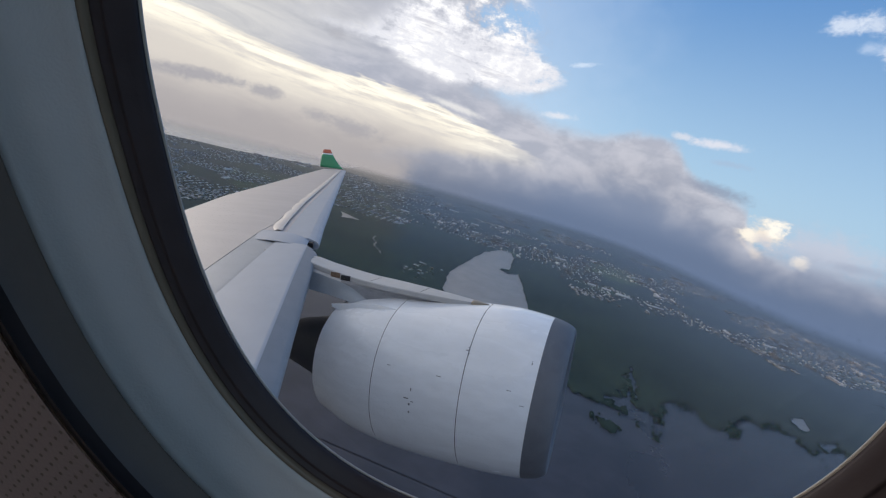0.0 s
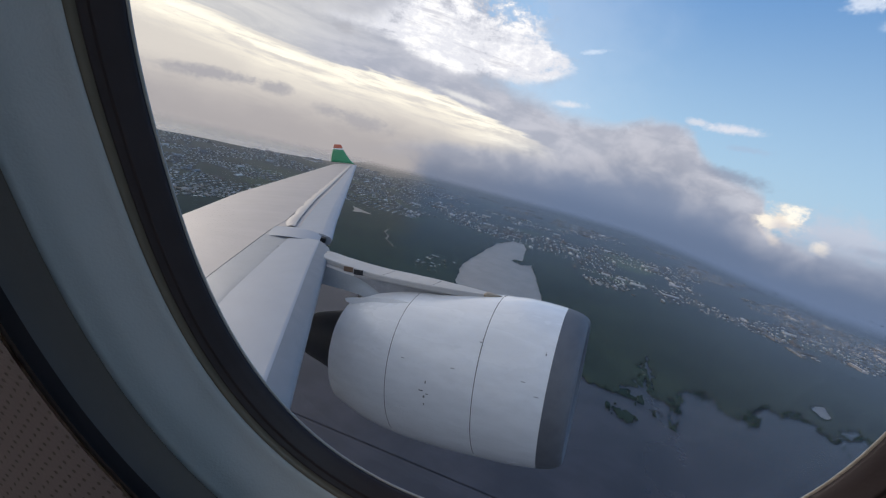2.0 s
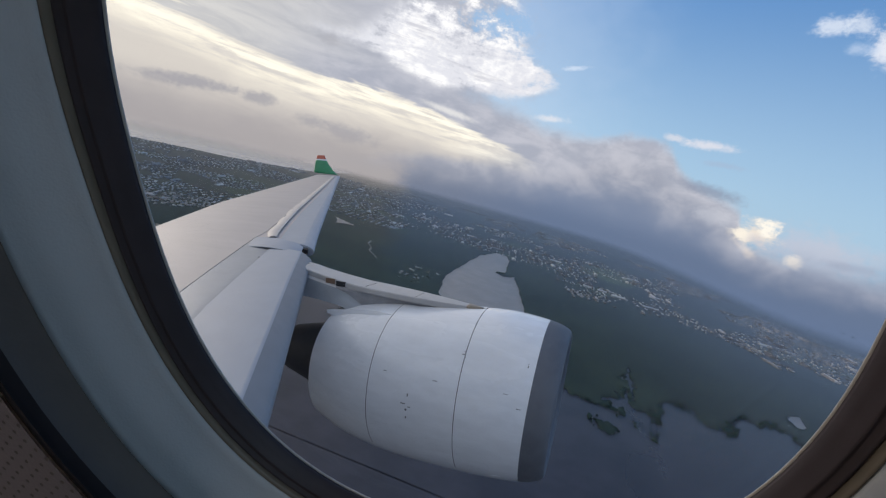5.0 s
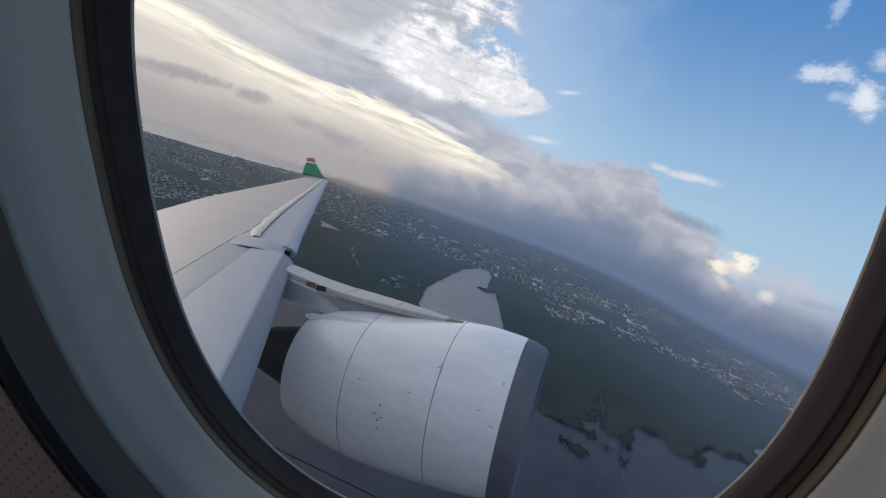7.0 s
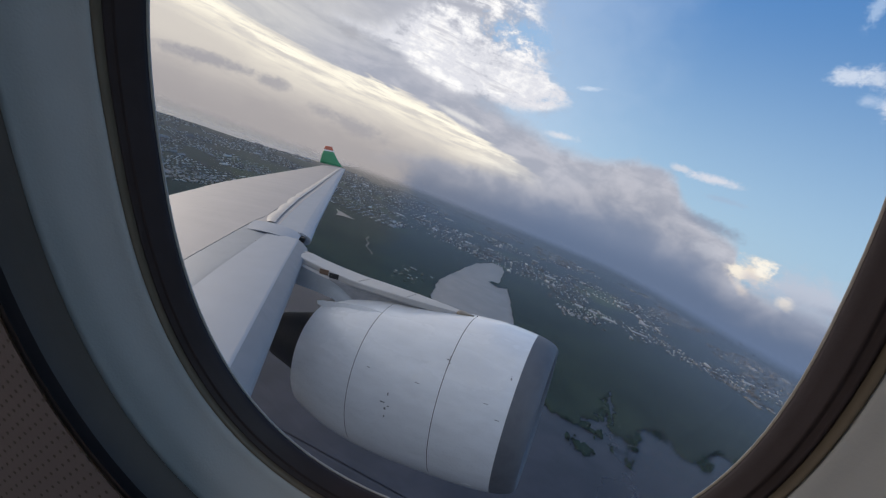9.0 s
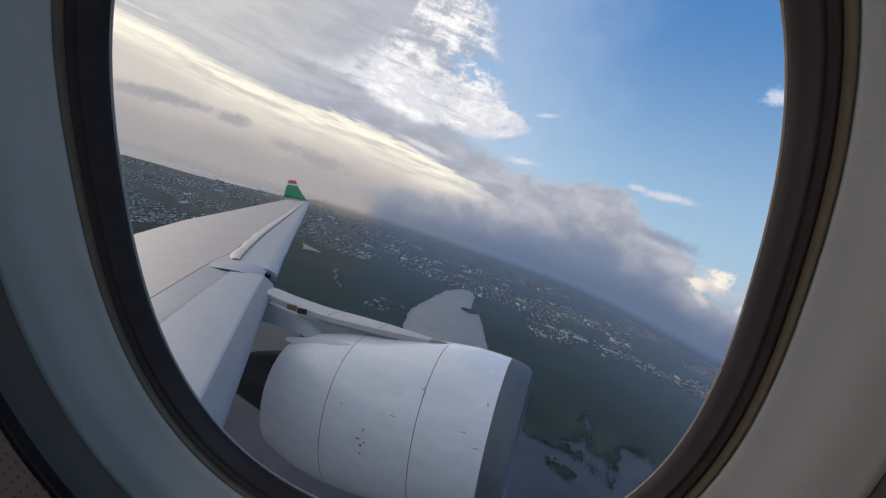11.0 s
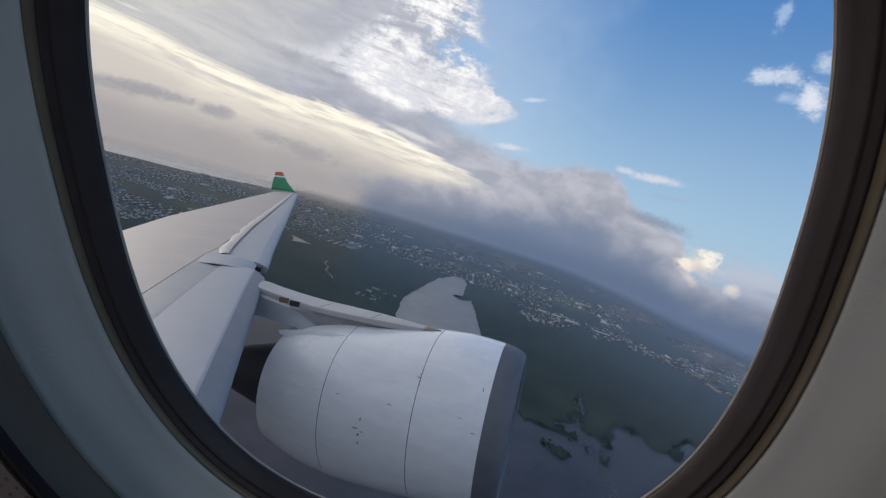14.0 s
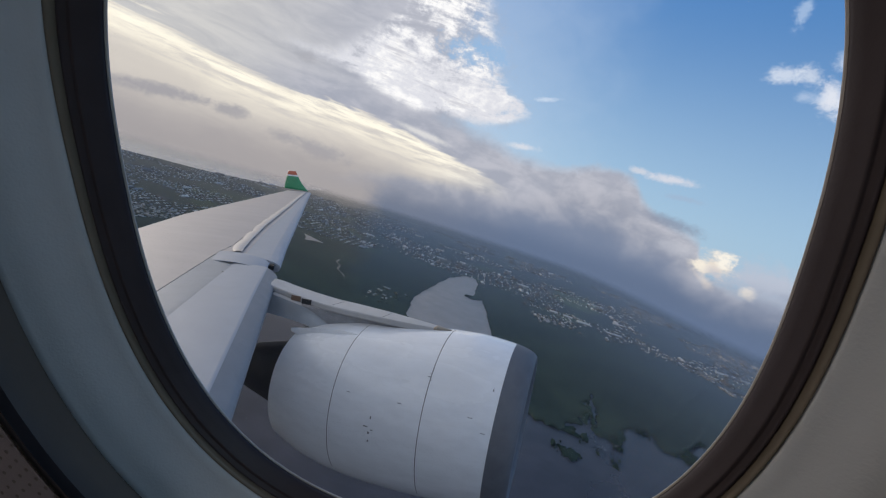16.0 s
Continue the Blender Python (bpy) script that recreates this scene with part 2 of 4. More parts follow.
    # the pale veil behind the cumulus, the cumulus, and the wisps
    for a0, e0, ra, re, lean, rough, c, amount in (
            (20.2, 0.4, 5.6, 2.4, -0.05, 0.7, (0.50, 0.53, 0.60), 0.92), (10.8, 1.6, 2.4, 1.0, 0.0, 0.8, (0.60, 0.60, 0.63), 0.6),
            (14.7, 1.0, 2.1, 1.5, 0.12, 1.0, (0.80, 0.715, 0.605), 1.0), (15.5, 1.7, 1.3, 0.8, 0.0, 1.5, (0.96, 0.90, 0.77), 0.9), (13.6, 0.6, 1.0, 0.7, 0.0, 1.1, (0.97, 0.88, 0.72), 0.9),
            (14.3, -0.9, 1.1, 0.6, -0.5, 0.8, (0.86, 0.75, 0.64), 0.7), (15.0, 0.2, 1.2, 0.7, -0.4, 0.9, (0.60, 0.56, 0.57), 0.6), (18.3, -0.8, 0.8, 0.7, 0.0, 0.9, (0.90, 0.82, 0.71), 0.9),
            (22.6, 0.1, 3.0, 0.5, 0.1, 0.6, (0.36, 0.40, 0.49), 0.6), (7.6, 8.6, 2.7, 0.55, 0.06, 0.8, (0.72, 0.71, 0.74), 0.85), (4.3, 8.7, 1.3, 0.4, 0.0, 1.0, (0.70, 0.69, 0.71), 0.7),
            (9.6, 6.9, 2.2, 0.35, 0.04, 0.7, (0.36, 0.45, 0.58), 0.55), (-8.4, 13.6, 1.2, 0.28, 0.25, 1.2, (0.74, 0.80, 0.87), 0.55), (-9.6, 7.7, 2.0, 0.4, 0.1, 0.8, (0.78, 0.76, 0.76), 0.7),
            (14.2, 20.6, 1.7, 0.8, 0.1, 1.1, (0.70, 0.75, 0.82), 0.8), (16.3, 20.9, 1.2, 0.9, -0.3, 1.2, (0.68, 0.73, 0.80), 0.75), (19.0, 18.8, 1.3, 1.6, -0.3, 0.9, (0.80, 0.81, 0.84), 0.9),
            (17.0, 18.9, 1.2, 0.5, 0.0, 1.0, (0.52, 0.62, 0.76), 0.6), (18.8, 22.2, 0.9, 0.8, 0.0, 1.0, (0.70, 0.75, 0.82), 0.6), (13.8, 25.6, 0.7, 1.4, 0.0, 1.2, (0.50, 0.62, 0.78), 0.6)):
        col = cloud(col, c, k.mul(blob(a0, e0, ra, re, lean, rough, 0.8), amount))
    # haze on the horizon and below it
    over_sea = k.smooth(k.add(az, k.add(k.mul(small, 3.0), k.mul(mid, 5.0))), -22.5, -27.5)
    land_haze = k.mix(k.smooth(el, 0.5, -3.8), k.mix(k.mul(aft, 0.7), (0.185, 0.23, 0.325), (0.34, 0.34, 0.37)), k.mix(k.mul(aft, 0.5), (0.128, 0.172, 0.262), (0.22, 0.23, 0.265)))
    haze = k.mix(over_sea, land_haze, (0.385, 0.355, 0.345))
    top = along([(-60.0, 0.6), (-32.0, 0.3), (-20.0, 0.6), (-6.0, 1.4), (6.0, 1.6), (12.0, 0.6), (15.0, -0.6), (24.0, 0.2), (50.0, 0.5)])
    col = cloud(col, haze, k.smooth(k.sub(k.add(el, k.mul(mid, 2.6)), top), 1.8, -4.6))
    col = cloud(col, k.mix(over_sea, (0.125, 0.172, 0.270), (0.175, 0.180, 0.200)), k.mul(k.smooth(el, -3.8, -6.4), k.smooth(k.sub(k.mul(el, -1.0), k.mul(over_sea, 4.6)), -0.8, 1.8)))
    col = cloud(col, (0.084, 0.095, 0.130), k.smooth(el, -9.0, -21.0))
    out = k.node("ShaderNodeBackground")
    k.put(out.inputs[0], col)
    out.inputs[1].default_value = 1.0
    k.tree.links.new(out.outputs[0], k.node("ShaderNodeOutputWorld").inputs[0])


make_sky()
sun = new("sun", bpy.data.lights.new("sun", "SUN"))
sun.data.energy, sun.data.angle, sun.data.color = 1.1, radians(12.0), (1.0, 0.86, 0.70)
sun_way = Vector((math.sin(radians(SUN_AZ)) * math.cos(radians(SUN_EL)), math.cos(radians(SUN_AZ)) * math.cos(radians(SUN_EL)), math.sin(radians(SUN_EL))))
sun.matrix_world = look(sun_way * 50 + Vector((0, 0, ALTITUDE)), (0, 0, ALTITUDE))


# ---------------------------------------------------------------- materials
def paint(name, colour, rough=0.5, metal=0.0, grain=0.0, scale=40.0, wear=None, wear_amount=0.3, bump=0.0, bump_scale=200.0,
          coat=0.0, stretch=(1, 1, 1), spec=0.5):
    """A painted, plastic or metal surface with stains at a large scale and grain at a small one."""
    m = bpy.data.materials.new(name)
    m.use_nodes = True
    k = Nodes(m.node_tree)
    place = k.node("ShaderNodeTexCoord").outputs["Object"]
    mp = k.node("ShaderNodeMapping")
    mp.inputs["Scale"].default_value = stretch
    k.put(mp.inputs[0], place)
    place = mp.outputs[0]
    stain = k.noise(place, scale * 0.12, 5, 0.6)
    speck = k.noise(place, scale, 4, 0.6)
    c = colour
    dark = tuple(v * (1 - grain) for v in c)
    lite = tuple(min(1.0, v * (1 + grain * 0.5)) for v in c)
    col = k.mix(k.smooth(k.add(k.mul(speck, 0.5), k.mul(stain, 0.5)), 0.36, 0.64), dark, lite)
    if wear:
        col = k.mix(k.mul(k.smooth(stain, 0.52, 0.7), wear_amount), col, wear)
    b = k.node("ShaderNodeBsdfPrincipled")
    k.put(b.inputs["Base Color"], col)
    k.put(b.inputs["Roughness"], k.math("ADD", rough - 0.08, k.mul(stain, 0.16), clamp=True))
    b.inputs["Metallic"].default_value = metal
    b.inputs["Coat Weight"].default_value = coat
    b.inputs["Specular IOR Level"].default_value = spec
    if bump:
        k.put(b.inputs["Normal"], k.bump(k.noise(place, bump_scale, 3, 0.5), bump, 0.002))
    k.tree.links.new(b.outputs[0], k.node("ShaderNodeOutputMaterial").inputs[0])
    return m


def land(name, maker, rough=0.9, spec=0.0, reach=2450.0, gone=(2300.0, 4700.0), veiled=True):
    """A surface of the far ground. maker(k, place, x, y) gives colour; distance haze is put in as transparency that
    grows towards the sheet's rim.
    """
    m = bpy.data.materials.new(name)
    m.use_nodes = True
    k = Nodes(m.node_tree)
    place = k.node("ShaderNodeNewGeometry").outputs["Position"]
    x, y, z = k.xyz(place)
    b = k.node("ShaderNodeBsdfPrincipled")
    k.put(b.inputs["Base Color"], maker(k, place, x, y))
    b.inputs["Roughness"].default_value = rough
    b.inputs["Specular IOR Level"].default_value = spec
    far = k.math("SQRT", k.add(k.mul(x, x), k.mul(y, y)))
    # the see-through haze sets in sooner ahead, under low cloud, than abeam and aft
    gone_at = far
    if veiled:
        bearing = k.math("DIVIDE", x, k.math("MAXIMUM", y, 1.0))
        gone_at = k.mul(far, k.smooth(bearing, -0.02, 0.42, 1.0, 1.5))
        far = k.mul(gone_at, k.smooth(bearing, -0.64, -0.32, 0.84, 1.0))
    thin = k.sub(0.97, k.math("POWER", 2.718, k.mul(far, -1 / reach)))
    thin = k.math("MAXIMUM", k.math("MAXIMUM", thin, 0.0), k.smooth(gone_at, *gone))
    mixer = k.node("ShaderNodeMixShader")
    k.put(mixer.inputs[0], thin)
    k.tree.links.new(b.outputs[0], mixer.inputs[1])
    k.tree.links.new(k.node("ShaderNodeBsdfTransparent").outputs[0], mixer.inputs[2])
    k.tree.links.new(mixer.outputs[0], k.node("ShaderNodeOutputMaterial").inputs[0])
    return m


WHITE = paint("white_paint", (0.79, 0.805, 0.83), 0.26, grain=0.07, scale=5.0, wear=(0.56, 0.57, 0.60), wear_amount=0.35, coat=0.5, stretch=(0.5, 1.0, 1.4))
WING_GREY = paint("wing_grey_paint", (0.46, 0.415, 0.393), 0.62, grain=0.07, scale=2.0, wear=(0.45, 0.43, 0.42), wear_amount=0.4, stretch=(0.4, 1.0, 1.0))
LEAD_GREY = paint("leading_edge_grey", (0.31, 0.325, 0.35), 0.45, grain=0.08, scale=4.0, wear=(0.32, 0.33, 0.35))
NOSE_SHADE = paint("slat_nose_shade", (0.19, 0.20, 0.22), 0.5, grain=0.1, scale=4.0, wear=(0.25, 0.25, 0.26))
# white slat paint, its colour lowered to blue-grey for shade
SLAT_SHADED = paint("slat_shaded_white", (0.322, 0.352, 0.405), 0.6, grain=0.05, scale=3.0, wear=(0.38, 0.39, 0.42), wear_amount=0.3)
LIP_METAL = paint("lip_grey", (0.130, 0.137, 0.155), 0.62, metal=0.1, grain=0.12, scale=6.0)
DARK_GAP = paint("dark_gap", (0.019, 0.021, 0.026), 0.7, grain=0.2, scale=10.0)
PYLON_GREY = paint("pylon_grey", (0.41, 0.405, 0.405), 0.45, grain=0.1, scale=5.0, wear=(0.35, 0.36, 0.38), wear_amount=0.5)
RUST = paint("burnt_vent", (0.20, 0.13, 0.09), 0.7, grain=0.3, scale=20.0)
# stained metal, darkened further for the shade under the pylon's overhang
PYLON_SIDE = paint("stained_shaded_metal", (0.27, 0.275, 0.29), 0.5, grain=0.2, scale=7.0, wear=(0.18, 0.17, 0.17), wear_amount=0.6)
BRASS = paint("tarnished_metal", (0.30, 0.25, 0.19), 0.5, metal=0.4, grain=0.3, scale=30.0)
NOZZLE = paint("slate_metal", (0.040, 0.044, 0.052), 0.6, grain=0.15, scale=6.0)
ROOT_GREY = paint("root_panel_grey", (0.36, 0.385, 0.41), 0.5, grain=0.08, scale=5.0, wear=(0.30, 0.31, 0.33))
COVER = paint("pale_cover", (0.53, 0.49, 0.465), 0.55, grain=0.08, scale=6.0)
MARK = paint("dark_marking", (0.17, 0.175, 0.185), 0.6, grain=0.1)
GREEN = paint("green_paint", (0.035, 0.27, 0.135), 0.5, grain=0.08, scale=4.0)
RED = paint("red_paint", (0.52, 0.13, 0.08), 0.5, grain=0.08, scale=4.0)
RUBBER = paint("black_seal", (0.027, 0.0235, 0.030), 0.5, grain=0.15, scale=60.0, bump=0.04, bump_scale=900.0, spec=0.25)
REVEAL = paint("reveal_plastic", (0.340, 0.402, 0.468), 0.55, grain=0.04, scale=30.0, bump=0.1, bump_scale=900.0)
# trim colour darkened for the soft shadow round the reveal
SHADED_TRIM = paint("shaded_trim_plastic", (0.066, 0.062, 0.063), 0.6, grain=0.1, scale=30.0, bump=0.1, bump_scale=900.0)
LINER = paint("cabin_liner", (0.50, 0.48, 0.46), 0.65, grain=0.05, scale=25.0, bump=0.1, bump_scale=700.0)
EDGE_SHADE = paint("black_edge_shade", (0.024, 0.019, 0.020), 0.6, grain=0.15, scale=60.0, spec=0.2)
# olive-brown tint stands for warm light caught on the seal's bead
BEAD = paint("warm_lit_bead", (0.105, 0.099, 0.084), 0.45, grain=0.1, scale=60.0, spec=0.35)
RIM_LIGHT = paint("pane_rim", (0.30, 0.31, 0.32), 0.4, grain=0.03)


def make_pane():
    m = bpy.data.materials.new("acrylic_pane")
    m.use_nodes = True
    k = Nodes(m.node_tree)
    clear = k.node("ShaderNodeBsdfTransparent")
    clear.inputs[0].default_value = (0.97, 0.98, 0.985, 1)
    shine = k.node("ShaderNodeBsdfGlossy")
    shine.inputs["Roughness"].default_value = 0.02
    fres = k.node("ShaderNodeFresnel")
    fres.inputs[0].default_value = 1.15
    mixer = k.node("ShaderNodeMixShader")
    k.put(mixer.inputs[0], fres.outputs[0])
    k.tree.links.new(clear.outputs[0], mixer.inputs[1])
    k.tree.links.new(shine.outputs[0], mixer.inputs[2])
    k.tree.links.new(mixer.outputs[0], k.node("ShaderNodeOutputMaterial").inputs[0])
    return m


PANE = make_pane()


def make_sidewall():
    """Grey liner, darkened for the seats' shade, with a fine grid of punched holes."""
    m = bpy.data.materials.new("perforated_liner")
    m.use_nodes = True
    k = Nodes(m.node_tree)
    place = k.node("ShaderNodeTexCoord").outputs["Object"]
    x, y, z = k.xyz(place)
    a = k.sub(k.math("FRACT", k.mul(k.add(x, z), 1 / 0.0066)), 0.5)
    b = k.sub(k.math("FRACT", k.mul(k.sub(x, z), 1 / 0.0066)), 0.5)
    hole = k.smooth(k.math("SQRT", k.add(k.mul(a, a), k.mul(b, b))), 0.21, 0.13)
    stain = k.noise(place, 9.0, 4, 0.6)
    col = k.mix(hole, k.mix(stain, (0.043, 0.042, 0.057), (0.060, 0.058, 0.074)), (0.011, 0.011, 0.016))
    bs = k.node("ShaderNodeBsdfPrincipled")
    k.put(bs.inputs["Base Color"], col)
    bs.inputs["Roughness"].default_value = 0.75
    k.put(bs.inputs["Normal"], k.bump(k.sub(k.mul(k.noise(place, 700.0, 2), 0.4), hole), 0.5, 0.001))
    k.tree.links.new(bs.outputs[0], k.node("ShaderNodeOutputMaterial").inputs[0])
    return m


SIDEWALL = make_sidewall()


# ---------------------------------------------------------------- mesh helpers
def mesh(name, verts, faces, material=None, smooth=False, crease=0):
    me = bpy.data.meshes.new(name)
    me.from_pydata([tuple(v) for v in verts], [], faces)
    me.update()
    if material:
        me.materials.append(material)
    if smooth:
        me.polygons.foreach_set("use_smooth", [True] * len(me.polygons))
    if crease:
        me.set_sharp_from_angle(angle=radians(crease))
    return me


def part(name, me, parent, label=""):
    """A mesh as one object under a thing or a part, in the same axes as its parent."""
    ob = new(name, me)
    ob.parent = parent
    return tagged(ob, label)


def loft(rings, closed=True, caps=False):
    """Vertices and faces through rings of equally many points."""
    n = len(rings[0])
    verts = [v for r in rings for v in r]
    faces = []
    for i in range(len(rings) - 1):
        for j in range(n if closed else n - 1):
            a, b = i * n + j, i * n + (j + 1) % n
            faces.append((a, b, b + n, a + n))
    if caps:
        faces.append(tuple(range(n))[::-1])
        faces.append(tuple(range((len(rings) - 1) * n, len(rings) * n)))
    return verts, faces


def flip(vf):
    return vf[0], [tuple(reversed(f)) for f in vf[1]]


def box(x0, x1, y0, y1, z0, z1):
    v = [(x, y, z) for x in (x0, x1) for y in (y0, y1) for z in (z0, z1)]
    return v, [(0, 1, 3, 2), (4, 6, 7, 5), (0, 4, 5, 1), (2, 3, 7, 6), (0, 2, 6, 4), (1, 5, 7, 3)]


def join(*parts):
    verts, faces = [], []
    for v, f in parts:
        n = len(verts)
        verts += v
        faces += [tuple(i + n for i in q) for q in f]
    return verts, faces


def interp(x, table):
    """Straight between the points of a table."""
    if x <= table[0][0]:
        return table[0][1]
    for (a, p), (b, q) in zip(table, table[1:]):
        if x <= b:
            return p + (q - p) * (x - a) / (b - a)
    return table[-1][1]


def soft(x, table):
    """A smooth curve through the points of a table (Catmull-Rom by value)."""
    n = len(table)
    if x <= table[0][0]:
        return table[0][1]
    if x >= table[-1][0]:
        return table[-1][1]
    i = max(j for j in range(n - 1) if table[j][0] <= x)
    (a, p), (b, q) = table[i], table[i + 1]
    h = b - a
    m0 = (q - table[i - 1][1]) / (b - table[i - 1][0]) if i > 0 else (q - p) / h
    m1 = (table[i + 2][1] - p) / (table[i + 2][0] - a) if i + 2 < n else (q - p) / h
    t = (x - a) / h
    return ((2 * t**3 - 3 * t**2 + 1) * p + (t**3 - 2 * t**2 + t) * h * m0 + (3 * t**2 - 2 * t**3) * q + (t**3 - t**2) * h * m1)


# ---------------------------------------------------------------- the cabin window
PANE_AT = Vector((-0.0347, 0.1339, 0.0040))     # middle of the clear opening, in the airliner's axes
HALF_W, HALF_H, ROUND = 0.120, 0.138, 2.44      # its half width, half height and squareness
LEAN_Z, LEAN_X = 0.316, -0.087                  # the sidewall leans inboard towards the roof and the nose


def window_ring(out, depth, n=128):
    """The opening's outline, widened by out and set depth towards the cabin."""
    ring = []
    for i in range(n):
        a = 2 * math.pi * i / n
        c, s = math.cos(a), math.sin(a)
        x = (HALF_W + out) * math.copysign(abs(c) ** (2 / ROUND), c)
        z = (HALF_H + out) * math.copysign(abs(s) ** (2 / ROUND), s)
        ring.append(PANE_AT + Vector((x, -depth - LEAN_X * x - LEAN_Z * z, z)))
    return ring


def ring_part(name, profile, material, parent, label=""):
    v, f = loft([window_ring(o, d) for o, d in profile])
    return part(name, mesh(name, v, f, material, True), parent, label)


def build_window():
    win = new("window_1")
    win.matrix_world = AIRLINER
    tagged(win, "oval airliner cabin window with black rubber seal and grey reveal", "window", kind="structure")
    centre = window_ring(0.012, -0.006)
    pane = part("pane", mesh("pane", centre, [tuple(range(len(centre)))], PANE), win, "clear slightly bluish acrylic pane")
    pane.visible_shadow = False
    ring_part("pane_rim", [(0.0030, -0.0016), (-0.0001, -0.0012), (-0.0003, -0.0008), (-0.0002, -0.0004), (0.0006, -0.0002)], RIM_LIGHT, win, "thin pale edge of the pane")
    ring_part("seal", [(0.060, -0.030), (0.0300, -0.0120), (0.0032, -0.0010), (0.0002, 0.0), (0.0005, 0.0013), (0.0022, 0.0042), (0.0040, 0.0060), (0.0046, 0.0074),
                       (0.0053, 0.0080), (0.0060, 0.0074), (0.0066, 0.0078), (0.0072, 0.0092), (0.0079, 0.0098), (0.0086, 0.0092), (0.0090, 0.0088)],
              RUBBER, win, "ridged black rubber seal")
    ring_part("seal_bead", [(0.0088, 0.0086), (0.0092, 0.0098), (0.0097, 0.0109), (0.0103, 0.0115), (0.0109, 0.0116), (0.0113, 0.0108), (0.0114, 0.0100)], BEAD, win, "seal bead, tinted olive-brown for warm light")
    ring_part("reveal", [(0.0112, 0.0098), (0.0116, 0.0116), (0.0123, 0.0124), (0.0150, 0.0134), (0.0185, 0.0152), (0.0225, 0.0180), (0.0265, 0.0210), (0.0305, 0.0232), (0.0340, 0.0246), (0.0375, 0.0263), (0.0398, 0.0277), (0.0402, 0.0272)],
              REVEAL, win, "smooth blue-grey plastic reveal")
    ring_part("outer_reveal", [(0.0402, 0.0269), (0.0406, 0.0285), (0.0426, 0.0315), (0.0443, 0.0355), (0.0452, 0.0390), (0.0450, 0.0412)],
              SHADED_TRIM, win, "curved trim darkened as in shade")
    # black ring set where the trim's edge falls into shade
    ring_part("edge_shade_ring", [(0.0451, 0.0408), (0.0446, 0.0420), (0.0434, 0.0455), (0.0407, 0.0490), (0.0373, 0.0516), (0.0322, 0.0530), (0.0316, 0.0524)], EDGE_SHADE, win, "black ring for the shade at the trim's edge")
    return win


build_window()


def build_cabin():
    """The sidewall liner round the window, the skin behind it, and the plain cabin that closes the place."""
    wall = new("wall_port")
    wall.matrix_world = AIRLINER
    tagged(wall, "perforated cabin sidewall liner, colour darkened for shade", "wall", kind="structure")
    inner = window_ring(0.0326, 0.0545)
    outer = []
    for p in inner:
        d = p - PANE_AT
        k = min(0.9 / max(abs(d.x), 1e-6), 0.8 / max(abs(d.z), 1e-6))
        x, z = d.x * k, d.z * k
        outer.append(PANE_AT + Vector((x, -0.0545 - 0.03 * (abs(z) / 0.8) - LEAN_X * d.x - LEAN_Z * d.z + 0.06 * (0 if z > 0 else 1), z)))
    v, f = loft([inner, [a.lerp(b, 0.25) for a, b in zip(inner, outer)], outer])
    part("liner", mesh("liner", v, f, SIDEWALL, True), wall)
    # outer skin, with the same opening through it
    rim = window_ring(0.058, -0.030)
    edge = []
    for p in rim:
        d = p - PANE_AT
        k = min(3.0 / max(abs(d.x), 1e-6), 1.3 / max(abs(d.z), 1e-6))
        edge.append(Vector((PANE_AT.x + d.x * k, 0.22 - (0.12 if d.z > 0 else -0.02) * abs(d.z * k) / 1.3, PANE_AT.z + d.z * k)))
    v, f = loft([rim, [a.lerp(b, 0.02) + Vector((0, 0.012, 0)) for a, b in zip(rim, edge)], edge])
    part("skin", mesh("skin", v, f, WHITE, True), wall, "white fuselage skin")
    # cabin shell, open to the sky through the starboard windows
    shell = new("wall_cabin")
    shell.matrix_world = AIRLINER
    tagged(shell, "plain pale cabin shell with a row of windows", "wall", kind="structure")
    pieces = [box(-3, 3, -5.2, 0.2, 1.28, 1.34), box(-3, 3, -5.2, 0.25, -1.34, -1.28), box(-3.06, -3, -5.2, 0.25, -1.3, 1.3), box(3, 3.06, -5.2, 0.25, -1.3, 1.3),
              box(-3, 3, -5.26, -5.2, 0.2, 1.3), box(-3, 3, -5.26, -5.2, -1.3, -0.14)]
    for i in range(12):
        x = -3 + 0.5 * i
        pieces.append(box(x, x + 0.26, -5.26, -5.2, -0.14, 0.2))
    v, f = join(*pieces)
    part("shell", mesh("shell", v, f, LINER), shell)


build_cabin()


def build_fill_light(x, energy, colour, label):
    """Unseen fill light added under the cabin ceiling, over the aisle, for the reveal."""
    fill_rig = new("ceiling_light")
    fill_rig.matrix_world = AIRLINER @ pose(x, -1.5, 1.22)
    tagged(fill_rig, label, "ceiling light", "cabin ceiling lights")
    part("housing", mesh("housing", *box(-0.8, 0.8, -0.14, 0.14, 0.02, 0.058), WHITE), fill_rig)
    lamp = new("fill_lamp", bpy.data.lights.new("fill_lamp", "AREA"))
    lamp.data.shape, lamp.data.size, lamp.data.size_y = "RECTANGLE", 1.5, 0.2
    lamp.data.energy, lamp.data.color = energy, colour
    lamp.parent = fill_rig


# cool fill for the aft reveal, warm fill for the forward one
build_fill_light(1.9, 18.5, (0.62, 0.84, 1.0), "cool fill light added under the cabin ceiling")
build_fill_light(-1.9, 37.0, (1.0, 0.79, 0.62), "warm fill light added under the cabin ceiling")


# ---------------------------------------------------------------- the airliner outside
airliner = new("airliner")
airliner.matrix_world = AIRLINER
tagged(airliner, "white jet airliner wing with engine and green winglet", "airliner")


def lead_x(y):
    return -0.56 - 0.637 * y if y < 10 else -6.93 - 0.61 * (y - 10)


